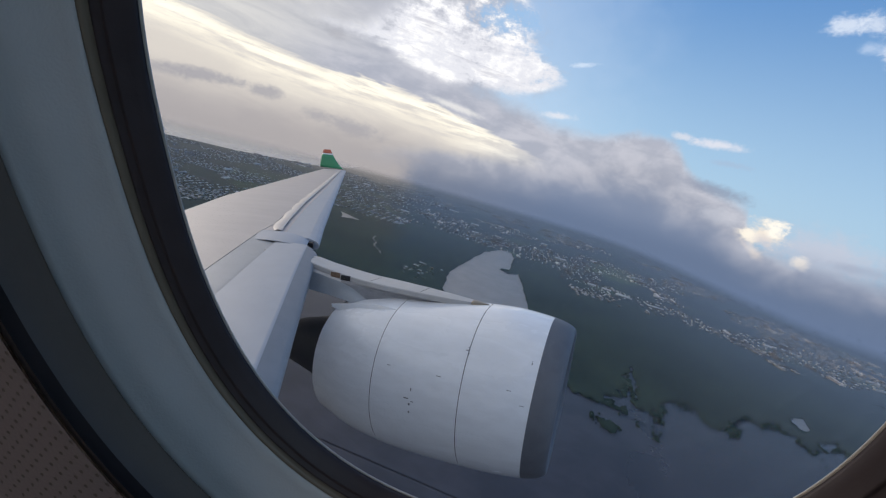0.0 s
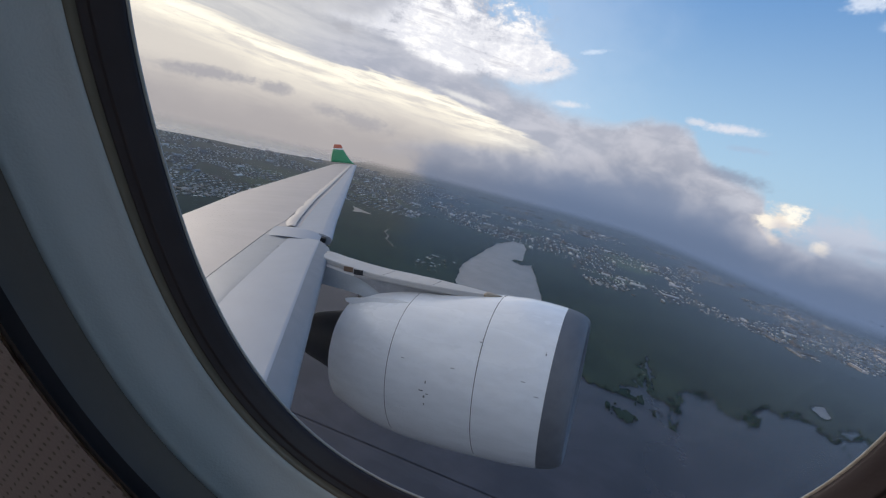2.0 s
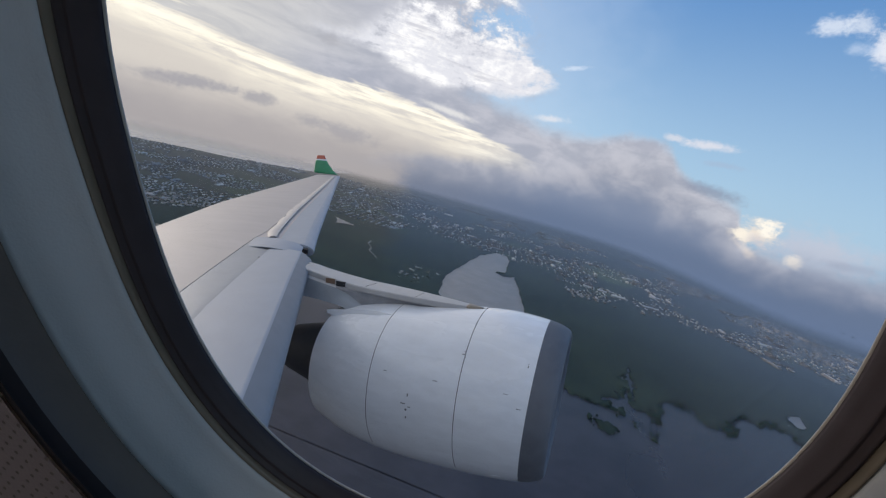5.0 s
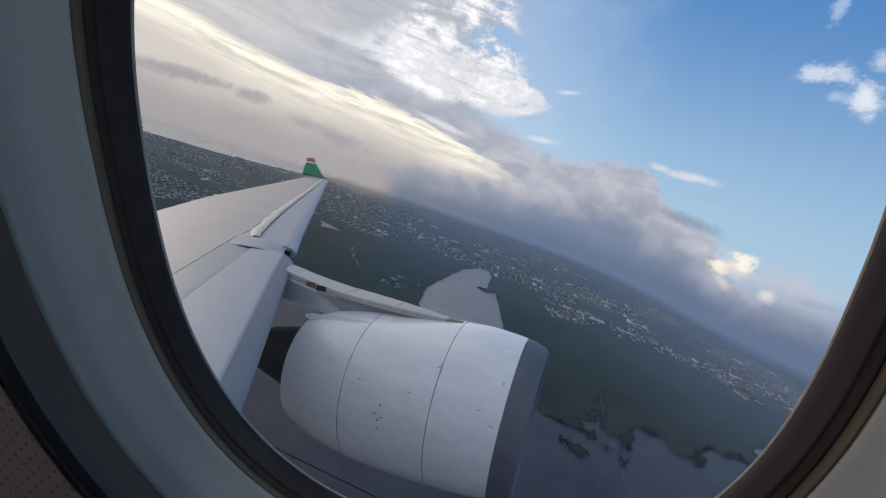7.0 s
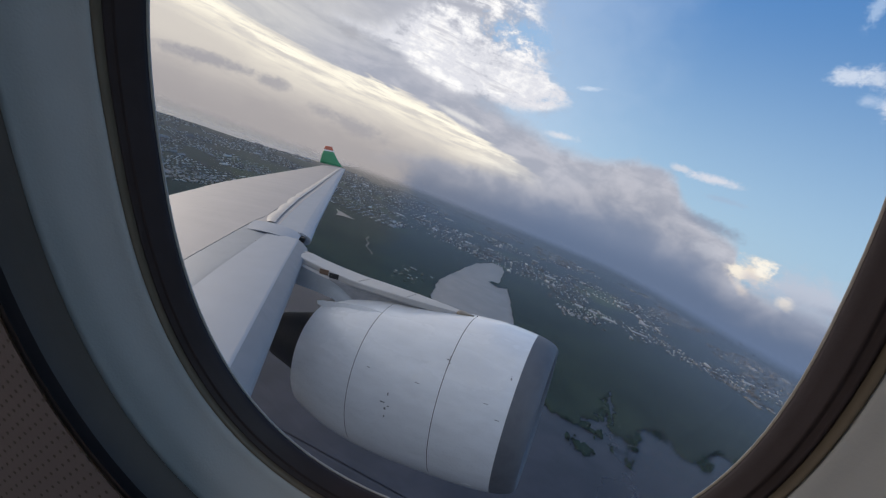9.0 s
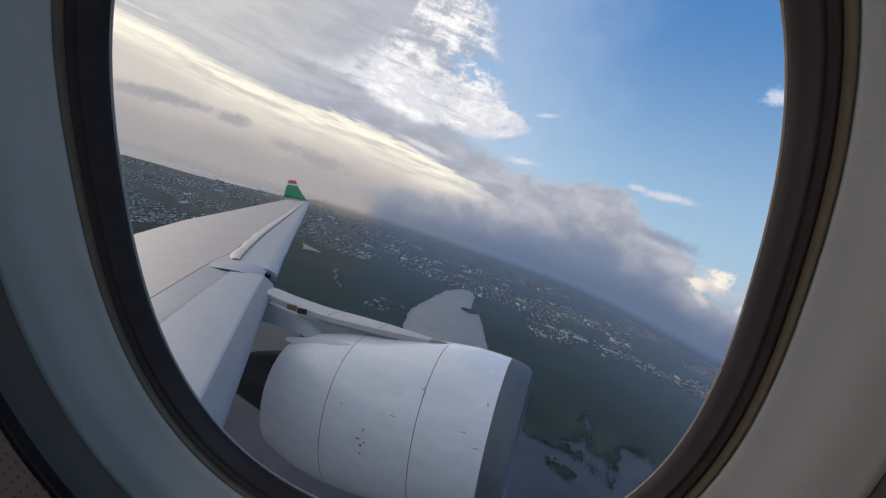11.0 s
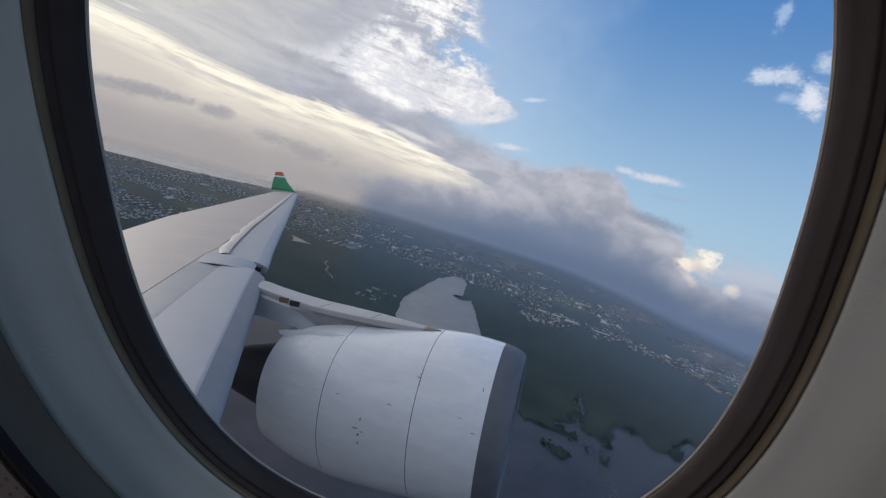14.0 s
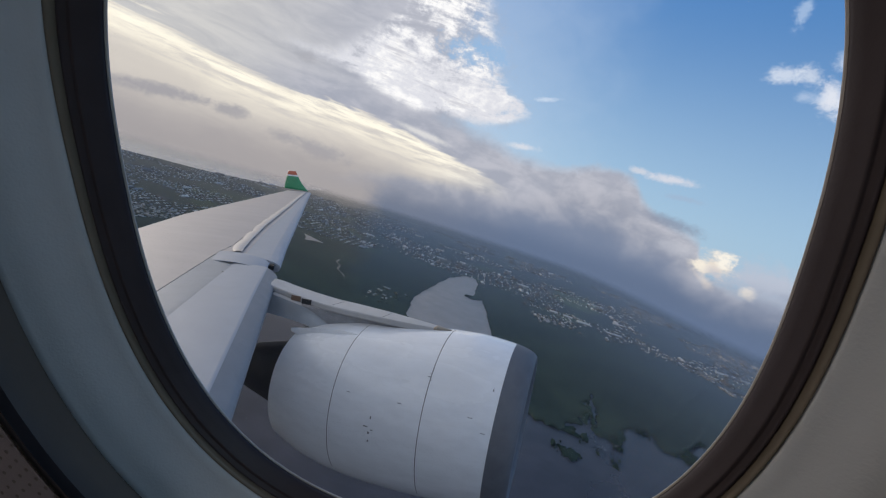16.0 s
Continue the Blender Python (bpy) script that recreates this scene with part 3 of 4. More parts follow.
def trail_x(y):
    return -6.15 - 0.545 * y if y < 12.85 else -13.15 - 0.43 * (y - 12.85)


def lead_z(y):
    return -1.418 + 0.11995 * (y - 7.3)


SLAT_CHORD = [(0.0, 1.55), (4.7, 1.38), (7.8, 1.02), (9.0, 1.10), (12.3, 1.05), (16.8, 0.82), (22.0, 0.58), (27.6, 0.34)]
BOX_FROM = [(0.0, 2.45), (5.6, 1.92), (8.3, 1.62), (9.2, 1.42), (12.3, 1.27), (16.8, 0.96), (22.0, 0.68), (27.6, 0.40)]
SPAN = [0.15 + 27.45 * i / 60 for i in range(61)]


def skin_height(y, aft):
    """Height of the wing's upper skin over its leading edge's level, aft metres behind it."""
    chord = lead_x(y) - trail_x(y)
    u = min(1.0, max(0.0, aft / chord))
    return chord * (0.019 * math.sin(math.pi * u ** 0.9) - 0.004 * u)


def wing_section(y, a, b, n=14):
    """The upper skin from a to b metres behind the leading edge."""
    return [Vector((lead_x(y) - a - (b - a) * i / n, y, lead_z(y) + skin_height(y, a + (b - a) * i / n))) for i in range(n + 1)]


def wing_belly(y, a, b, n=10):
    """The front spar's face and the lower skin, from the box's front to the trailing edge."""
    chord = lead_x(y) - trail_x(y)
    pts = [Vector((lead_x(y) - a, y, lead_z(y) + skin_height(y, a) - 0.002))]
    for i in range(n + 1):
        aft = a + (b - a) * i / n
        u = min(1.0, aft / chord)
        pts.append(Vector((lead_x(y) - aft, y, lead_z(y) + skin_height(y, b) * u - 0.012 - 0.075 * chord * math.sin(math.pi * u) ** 0.8 * (1 - 0.3 * u))))
    return pts


def build_wing():
    wing = part("wing", mesh("wing", *loft([wing_section(y, interp(y, BOX_FROM), lead_x(y) - trail_x(y)) for y in SPAN], False), WING_GREY, True), airliner,
                "warm grey painted wing upper skin")
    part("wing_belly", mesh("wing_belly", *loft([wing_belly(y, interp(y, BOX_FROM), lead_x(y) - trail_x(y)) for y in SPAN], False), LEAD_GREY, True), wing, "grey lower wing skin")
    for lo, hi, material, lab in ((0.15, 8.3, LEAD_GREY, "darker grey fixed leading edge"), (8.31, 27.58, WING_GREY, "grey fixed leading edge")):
        rings = []
        for q in range(31):
            y = lo + (hi - lo) * q / 30
            a, b = interp(y, SLAT_CHORD) - 0.35, interp(y, BOX_FROM) - 0.012
            rings.append([v - Vector((0, 0, 0.004 + 0.05 * max(0, 1 - i / 3))) for i, v in enumerate(wing_section(y, max(0.05, a), b, 8))])
        part("leading_edge_panel", mesh("leading_edge_panel", *loft(rings, False), material, True), wing, lab)
    # the scalloped strip behind the outboard slats, with a swelling over each slat track
    rings = []
    for q in range(181):
        y = 8.62 + 18.75 * q / 180
        c, b = interp(y, SLAT_CHORD), interp(y, BOX_FROM)
        size = 0.35 + 0.65 * c / 1.5
        wave = abs(math.sin(math.pi * (y - 8.62) / 1.34)) ** 0.6
        x, z = lead_x(y), lead_z(y)
        ring = []
        for u, h in ((-0.04, 0.040), (0.0, 0.046 + 0.006 * wave), (0.12 + 0.04 * wave, 0.042 + 0.010 * wave), (0.19 + 0.09 * wave, 0.022 + 0.006 * wave), (0.25 + 0.11 * wave, 0.003)):
            ring.append(Vector((x - c - u * size, y, z + skin_height(y, c + u * size) + h * size)))
        rings.append(ring)
    part("track_cover_strip", mesh("track_cover_strip", *loft(rings, False), COVER, True), wing, "pale scalloped strip over the slat tracks")
    for lo, hi, n in ((0.2, 7.75, 1), (8.45, 14.0, 1), (14.03, 19.4, 1), (19.43, 23.6, 1), (23.63, 27.5, 1)):
        rings = []
        for i in range(13):
            y = lo + (hi - lo) * i / 12
            c = interp(y, SLAT_CHORD)
            s = min(1.0, 0.25 + 0.75 * c / 1.2)
            lift = 1.0 if y < 8 else 0.45
            prof = [(c, 0.085 * lift * s), (c - 0.015, 0.0855 * lift * s), (0.75 * c, 0.098 * lift * s), (0.5 * c, 0.105 * lift * s), (0.33 * s, 0.1015 * lift * s), (0.31 * s, 0.10 * lift * s), (0.275 * s, 0.09 * lift * s), (0.18 * s, 0.045 * lift * s), (0.08 * s, -0.01 * s), (0.02 * s, -0.05 * s),
                    (0.0, -0.10 * s), (0.03 * s, -0.17 * s), (0.12 * s, -0.21 * s), (0.25 * s, -0.2 * s), (0.45 * s, -0.05 * s), (c * 0.8, 0.05 * lift * s), (c, 0.081 * lift * s)]
            rings.append([Vector((lead_x(y) - u, y, lead_z(y) + h)) for u, h in prof])
        slat = part("slat", mesh("slat", *loft(rings, True, True), SLAT_SHADED, True, 22), wing, "white extended slat")
        # darker skin over the inboard nose stands for the shadow there
        if hi < 8:
            nose = [[v + Vector((0.003, 0, 0.001)) for v in r[6:13]] for r in rings]
            part("slat_nose", mesh("slat_nose", *loft(nose, False), NOSE_SHADE, True), slat, "slat nose darkened as in shadow")
    # fairing over the gap between the slats at the pylon
    rings = []
    for i in range(9):
        y = 7.66 + 0.80 * i / 8
        arch = math.sin(math.pi * (0.12 + 0.76 * i / 8))
        top = [(1.58, 0.055), (1.3, 0.078), (1.0, 0.088), (0.7, 0.078), (0.42, 0.035), (0.28, -0.035)]
        rings.append([Vector((lead_x(y) - u, y, lead_z(y) + h + 0.055 * arch)) for u, h in top] + [Vector((lead_x(y) - u, y, lead_z(y) + h - 0.014 + 0.055 * arch)) for u, h in reversed(top)])
    part("slat_fairing", mesh("slat_fairing", *loft(rings, True, True), SLAT_SHADED, True, 40), wing, "white curved fairing between the slats")
    # dark slots at the ends of the slats
    for y0, y1, u0, u1, h in ((8.31, 8.45, 0.16, 1.10, -0.015), (7.76, 7.84, 0.35, 1.0, 0.05), (8.5, 8.6, 1.02, 1.14, 0.052)):
        v = [Vector((lead_x(y) - u, y, lead_z(y) + h + dz)) for dz in (-0.1, 0.0) for y, u in ((y0, u0), (y1, u0), (y1, u1), (y0, u1))]
        part("slot", mesh("slot", v, [(0, 3, 2, 1), (4, 5, 6, 7), (0, 1, 5, 4), (1, 2, 6, 5), (2, 3, 7, 6), (3, 0, 4, 7)], DARK_GAP), wing, "dark gap between the slats")
    # winglet, with its three bands of paint
    tip = 27.6

    def cut(h):
        t = h / 1.30
        x0, x1 = -17.85 - 1.38 * t ** 0.8, -19.80 - 0.02 * t
        y, z = tip + 0.25 * t * t + 0.05 * t, 1.08 + h
        pts = []
        for i in range(12):
            a = 2 * math.pi * i / 12
            pts.append(Vector(((x0 + x1) / 2 + (x0 - x1) / 2 * math.cos(a), y + (0.07 - 0.03 * t) * math.sin(a), z + (0.06 * (1 - t) * (1 - math.cos(a)) / 2))))
        return pts

    for name, lo, hi, m, lab in (("winglet", 0.0, 0.93, GREEN, "green winglet"), ("winglet_band", 0.93, 1.03, WHITE, "white band"), ("winglet_tip", 1.03, 1.30, RED, "red winglet tip")):
        part(name, mesh(name, *loft([cut(lo + (hi - lo) * i / 6) for i in range(7)], True, True), m, True), wing, lab)


build_wing()

ENGINE_Y, ENGINE_Z = 7.3, -3.041
COWL = [(-4.343, 1.087), (-3.8, 1.255), (-3.116, 1.353), (-2.4, 1.372), (-1.716, 1.354), (-1.2, 1.325), (-0.77, 1.275), (-0.55, 1.225), (-0.406, 1.155)]


def cowl_ring(x, r, n=96):
    rake = 0.062 * max(0.0, min(1.0, (x + 1.9) / 1.3))
    flat = 0.10 * max(0.0, min(1.0, (-1.3 - x) / 1.5))       # the crown is flattened under the pylon
    ring = []
    for i in range(n):
        c, s = math.cos(2 * math.pi * i / n), math.sin(2 * math.pi * i / n)
        ring.append(Vector((x + rake * r * s, ENGINE_Y + r * c, ENGINE_Z + r * s * (1 - flat * max(0.0, s) ** 2))))
    return ring


def cowl_part(name, x0, x1, material, parent, label="", steps=14):
    xs = [x0 + (x1 - x0) * i / steps for i in range(steps + 1)]
    rings = [cowl_ring(x, soft(x, COWL)) for x in xs]
    return part(name, mesh(name, *loft(rings), material, True), parent, label)


def build_engine():
    nac = part("engine_nacelle", mesh("engine_nacelle", *loft([cowl_ring(x, soft(x, COWL) - 0.035) for x in (-4.3, -3.6, -3.0, -2.2, -1.5, -0.8)]), DARK_GAP, True), airliner, "dark inner barrel of the engine")
    g = 0.005
    cowl_part("reverser_cowl", -4.343, -3.116 - g, WHITE, nac, "white rear engine cowl")
    cowl_part("fan_cowl", -3.116 + g, -1.716 - g, WHITE, nac, "white fan cowl with latches")
    cowl_part("inlet_cowl", -1.716 + g, -0.745, WHITE, nac, "white inlet cowl")
    lip = [(-0.743, 1.269), (-0.66, 1.252), (-0.55, 1.222), (-0.46, 1.182), (-0.41, 1.14), (-0.39, 1.10), (-0.41, 1.05), (-0.46, 1.0), (-0.7, 0.965), (-1.1, 0.96), (-1.6, 0.99)]
    part("inlet_lip", mesh("inlet_lip", *loft([cowl_ring(x, r) for x, r in lip]), LIP_METAL, True), nac, "dark grey inlet lip")
    v, f = loft([cowl_ring(-1.6, r) for r in (0.99, 0.6, 0.3, 0.01)])
    part("fan", mesh("fan", v, f, DARK_GAP, True), nac, "dark fan face")
    v, f = loft([cowl_ring(x, r) for x, r in ((-4.343, 1.057), (-4.0, 1.03), (-4.0, 0.75), (-4.6, 0.66), (-5.4, 0.45), (-5.9, 0.1))])
    part("core_nozzle", mesh("core_nozzle", v, f, NOZZLE, True), nac, "dark metal core nozzle")

    def at(x, deg, lift=0.004):
        r = soft(x, COWL) + lift
        c, s = math.cos(radians(deg)), math.sin(radians(deg))
        flat = 0.10 * max(0.0, min(1.0, (-1.3 - x) / 1.5))
        return Vector((x, ENGINE_Y + r * c, ENGINE_Z + r * s * (1 - flat * max(0.0, s) ** 2)))

    def plate(x, deg, dx, ddeg, name="latch", material=MARK):
        pts = []
        for lift in (0.0, 0.006):
            pts += [at(x - dx, deg - ddeg, lift), at(x + dx, deg - ddeg, lift), at(x + dx, deg + ddeg, lift), at(x - dx, deg + ddeg, lift)]
        part(name, mesh(name, pts, [(0, 1, 2, 3)[::-1], (4, 5, 6, 7), (0, 1, 5, 4), (1, 2, 6, 5), (2, 3, 7, 6), (3, 0, 4, 7)], material), nac)

    for x, deg, dx, dd in ((-2.44, 172.3, 0.012, 1.5), (-2.50, 178.0, 0.055, 0.5), (-2.40, 179.5, 0.03, 0.35), (-2.445, 181.5, 0.022, 1.0), (-2.44, 186.5, 0.014, 1.0),
                           (-1.735, 141.0, 0.03, 0.5), (-1.70, 143.0, 0.018, 0.5), (-1.72, 139.0, 0.018, 0.4), (-2.06, 160.5, 0.05, 0.35), (-2.86, 160.8, 0.04, 0.3),
                           (-0.84, 95.0, 0.02, 1.2), (-1.04, 159.3, 0.05, 0.3), (-0.84, 166.5, 0.05, 0.3), (-0.80, 139.5, 0.012, 2.2)):
        plate(x, deg, dx * 0.65, dd * 0.6)
    # strake on the cowl's shoulder, running aft
    v, f = loft([[at(-4.40, 115, 0.05), at(-4.40, 119, 0.05), at(-4.43, 117, 0.09)], [at(-4.25, 113, 0.0), at(-4.25, 121, 0.0), at(-4.28, 117, 0.12)],
                 [at(-3.5, 114, 0.0), at(-3.5, 120, 0.0), at(-3.5, 117, 0.07)], [at(-3.13, 116, -0.01), at(-3.13, 118, -0.01), at(-3.13, 117, 0.004)]], True, True)
    part("strake", mesh("strake", v, f, WHITE, True, 40), nac, "small white strake")
    return nac


build_engine()


def build_pylon():
    top = [(-6.2, -1.36), (-5.2, -1.44), (-4.94, -1.49), (-4.5, -1.555), (-4.0, -1.61), (-2.93, -1.66), (-2.12, -1.70), (-1.73, -1.72)]
    low = [(-6.2, -2.1), (-5.2, -1.95), (-4.6, -1.98), (-4.2, -2.02), (-3.9, -2.2), (-1.73, -2.1)]
    half = [(-6.2, 0.34), (-5.0, 0.33), (-4.4, 0.37), (-3.6, 0.40), (-2.9, 0.34), (-2.3, 0.22), (-1.9, 0.10), (-1.74, 0.02)]
    def section(x, swell=1.0):
        t, l, w = interp(x, top), interp(x, low), interp(x, half)
        waist = 0.50 + 0.42 * max(0.0, min(1.0, (-3.3 - x) / 1.1))
        c = w * 0.80
        side = [(-w, l), (-w * 0.94, min(l + 0.10, t - 0.27)), (-w * waist, min(l + 0.22, t - 0.25)), (-w * waist, t - 0.14), (-c * 0.97, t - 0.10), (-c, t - 0.09), (-c, t - 0.022), (-c * 0.95, t - 0.005), (-c * 0.5, t)]
        return [Vector((x, ENGINE_Y + a * swell, z)) for a, z in side] + [Vector((x, ENGINE_Y - a * swell, z)) for a, z in reversed(side)]

    rings = [section(-6.2 + 4.46 * i / 90) for i in range(91)]
    py = part("pylon", mesh("pylon", *loft(rings, True, True), PYLON_GREY, True, 24), airliner, "grey-white engine pylon")
    for x0, x1, m in ((-4.64, -4.45, RUST), (-4.42, -4.23, DARK_GAP)):
        c = interp((x0 + x1) / 2, half) * 0.80
        t = interp((x0 + x1) / 2, top)
        part("vent", mesh("vent", *box(x0, x1, ENGINE_Y - c - 0.012, ENGINE_Y - c + 0.15, t - 0.105, t - 0.016), m), py, "brown-stained pylon vent")
    def flank(x, z):
        """The pylon's near side at a height."""
        pts = section(x)[0:5]
        return Vector((x, interp(z, [(p.z, p.y) for p in pts]) - 0.006, z))

    def wedge(x):
        """Where the plain root panel ends and the stained, shaded panel begins."""
        lo, hi = interp(x, low) + 0.004, interp(x, top) - 0.14
        return lo + (hi - lo) * max(0.02, min(1.0, (-3.25 - x) / 1.15))

    def flank_panel(name, x0, x1, below, material, label):
        rows = []
        for i in range(37):
            x = x0 + (x1 - x0) * i / 36
            lo, hi, cut = interp(x, low) + 0.002, interp(x, top) - 0.11, wedge(x)
            a, b = (lo, cut) if below else (cut + 0.004, max(hi, cut + 0.006))
            rows.append([flank(x, a + (b - a) * q / 6) for q in range(7)])
        part(name, mesh(name, *loft(rows, False), material, True), py, label)

    flank_panel("root_panel", -5.6, -3.26, True, ROOT_GREY, "plain mid-grey wedge-shaped root panel")
    flank_panel("side_panel", -4.40, -2.07, False, PYLON_SIDE, "darker grey side panel, stained and shaded")
    tip = [[v + Vector((0, 0, 0.006)) for v in section(-2.02 + 0.27 * i / 8, 1.06)] for i in range(9)]
    part("tip_fairing", mesh("tip_fairing", *loft(tip, True, True), BRASS, True), py, "tarnished brass-coloured metal tip")
    # seams of the pylon's panels
    for x in (-5.3, -3.85, -2.9):
        c, t = interp(x, half) * 0.78, interp(x, top)
        part("panel_seam", mesh("panel_seam", *box(x - 0.005, x + 0.005, ENGINE_Y - c * 0.8, ENGINE_Y + c * 0.6, t - 0.05, t + 0.002), DARK_GAP), py)
    return py


build_pylon()


# ---------------------------------------------------------------- the land
# Outlines of water and land, in units of UNIT metres, from the point below the airliner.
UNIT = 1.5
COAST = [(-2500, -4000), (-2200, 200), (-1880, 900), (-1700, 1250), (-1600, 1420), (-1490, 1520), (-1415, 1680), (-1352, 1880), (-1375, 2120), (-1470, 2480), (-1640, 2860), (-1900, 3300), (-2421, 4500), (-2600, 5200)]
SHORE = [(-5200, -300), (-2400, 100), (-900, 480), (-600, 560), (-360, 585), (-205, 575), (-110, 560), (-40, 545), (16, 540), (52, 534), (74, 560), (86, 620), (89, 692), (98, 702), (100, 620), (98, 566), (116, 562), (126, 590), (139, 622),
         (165, 642), (173, 604), (190, 598), (214, 620), (232, 669), (250, 690), (256, 664), (279, 702), (296, 684), (310, 640), (330, 690), (352, 712), (372, 664), (420, 640), (520, 640), (700, 720), (1200, 830), (2400, 1000), (5200, 900)]
POND = [(-257, 1300), (-226, 1302), (-203, 1240), (-176, 1062), (-196, 1040), (-172, 1022), (-152, 1056), (-117, 942), (-78, 794), (-52, 716), (-110, 652), (-172, 640), (-222, 734), (-240, 790), (-257, 875), (-266, 1010), (-276, 1190)]


def ragged(points, step, rough, closed=False):
    """A line through the points, cut short and made uneven."""
    out = []
    pts = [Vector(p) for p in points]
    pairs = list(zip(pts, pts[1:] + pts[:1])) if closed else list(zip(pts, pts[1:]))
    for a, b in pairs:
        n = max(1, min(80, int((b - a).length / step)))
        side = Vector((-(b - a).y, (b - a).x)).normalized()
        for i in range(n):
            p = a.lerp(b, i / n)
            w = noise.noise(Vector((p.x * 0.05, p.y * 0.05, 1))) + 0.7 * noise.noise(Vector((p.x * 0.14, p.y * 0.14, 4))) + 0.45 * noise.noise(Vector((p.x * 0.4, p.y * 0.4, 7)))
            out.append(p + side * w * rough)
    if not closed:
        out.append(pts[-1])
    return out


def ground_colour(k, place, x, y):
    wide = k.noise(place, 0.0035, 5, 0.6)
    mid = k.noise(place, 0.02, 5, 0.65)
    col = k.mix(k.smooth(mid, 0.35, 0.65), (0.030, 0.048, 0.045), (0.046, 0.066, 0.058))
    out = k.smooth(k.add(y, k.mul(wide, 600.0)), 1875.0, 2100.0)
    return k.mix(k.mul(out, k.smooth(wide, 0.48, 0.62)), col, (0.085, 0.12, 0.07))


def water_colour(k, place, x, y):
    return k.mix(k.smooth(k.noise(place, 0.012, 4, 0.6), 0.35, 0.65), (0.045, 0.044, 0.053), (0.066, 0.063, 0.075))


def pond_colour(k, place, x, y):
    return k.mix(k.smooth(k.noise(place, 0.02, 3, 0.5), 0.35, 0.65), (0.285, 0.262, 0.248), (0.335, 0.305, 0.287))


def leaf_colour(k, place, x, y):
    crowns = k.node("ShaderNodeTexVoronoi")
    k.put(crowns.inputs["Vector"], place)
    crowns.inputs["Scale"].default_value = 0.08
    col = k.mix(crowns.outputs["Color"], (0.023, 0.044, 0.042), (0.046, 0.074, 0.066))
    col = k.mix(k.smooth(k.noise(place, 0.006, 3, 0.5), 0.4, 0.65), col, (0.050, 0.079, 0.064))
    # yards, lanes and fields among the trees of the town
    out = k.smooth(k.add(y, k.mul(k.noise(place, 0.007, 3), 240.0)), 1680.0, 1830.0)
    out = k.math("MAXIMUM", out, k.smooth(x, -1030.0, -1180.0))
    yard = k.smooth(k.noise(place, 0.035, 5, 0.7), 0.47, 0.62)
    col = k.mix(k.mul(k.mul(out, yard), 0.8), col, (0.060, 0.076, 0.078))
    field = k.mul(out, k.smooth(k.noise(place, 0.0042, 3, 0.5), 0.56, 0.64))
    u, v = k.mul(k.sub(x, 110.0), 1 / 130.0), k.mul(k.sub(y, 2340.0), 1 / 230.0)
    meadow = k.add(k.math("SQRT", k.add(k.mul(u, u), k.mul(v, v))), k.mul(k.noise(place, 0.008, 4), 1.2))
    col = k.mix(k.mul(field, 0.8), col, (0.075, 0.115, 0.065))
    return k.mix(k.smooth(meadow, 1.75, 1.35), col, (0.105, 0.15, 0.075))


def wall_colour(k, place, x, y):
    rand = k.node("ShaderNodeNewGeometry").outputs["Random Per Island"]
    ramp = k.node("ShaderNodeValToRGB")
    k.put(ramp.inputs[0], rand)
    e = ramp.color_ramp.elements
    e[0].color, e[1].color = (0.66, 0.67, 0.70, 1), (0.20, 0.21, 0.23, 1)
    for at, c in ((0.3, (0.36, 0.38, 0.42, 1)), (0.5, (0.22, 0.20, 0.20, 1)), (0.72, (0.80, 0.80, 0.80, 1)), (0.80, (0.28, 0.30, 0.33, 1))):
        ramp.color_ramp.elements.new(at).color = c
    ramp.color_ramp.interpolation = "CONSTANT"
    return ramp.outputs[0]


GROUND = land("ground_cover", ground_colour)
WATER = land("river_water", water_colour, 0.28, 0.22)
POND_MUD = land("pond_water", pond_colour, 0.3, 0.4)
# pale sea base colour carries the haze and the reflected warm sky
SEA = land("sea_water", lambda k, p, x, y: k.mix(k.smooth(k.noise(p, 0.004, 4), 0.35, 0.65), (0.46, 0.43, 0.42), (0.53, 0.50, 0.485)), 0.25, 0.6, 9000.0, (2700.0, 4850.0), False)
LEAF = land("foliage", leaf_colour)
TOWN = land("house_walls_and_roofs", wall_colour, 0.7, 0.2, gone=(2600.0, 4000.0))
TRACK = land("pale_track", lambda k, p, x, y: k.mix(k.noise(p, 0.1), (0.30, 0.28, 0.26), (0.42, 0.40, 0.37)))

RIM = 4950.0 / UNIT


def build_ground():
    rings = [[Vector((r * math.sin(2 * math.pi * i / 96), r * math.cos(2 * math.pi * i / 96), 0)) for i in range(96)] for r in (1, 300, 900, 1800, 3000, 4000, RIM * UNIT)]
    v, f = loft(rings)
    f.append(tuple(range(96))[::-1])
    tagged(new("ground", mesh("ground", v, flip((v, f))[1], GROUND)), "flat dark green coastal plain", "ground", kind="structure")


def sheet(name, outline, z, material, label):
    bm = bmesh.new()
    vs = [bm.verts.new((p[0] * UNIT, p[1] * UNIT, z)) for p in outline]
    bm.faces.new(vs)
    bmesh.ops.triangulate(bm, faces=bm.faces[:])
    bm.normal_update()
    for fc in bm.faces:
        if fc.normal.z < 0:
            fc.normal_flip()
    me = bpy.data.meshes.new(name)
    bm.to_mesh(me)
    bm.free()
    me.materials.append(material)
    return tagged(new(name, me), label, "water", kind="structure")


def in_disc(points, r=RIM - 20):
    return [p if Vector(p).length < r else Vector(p).normalized() * r for p in points]


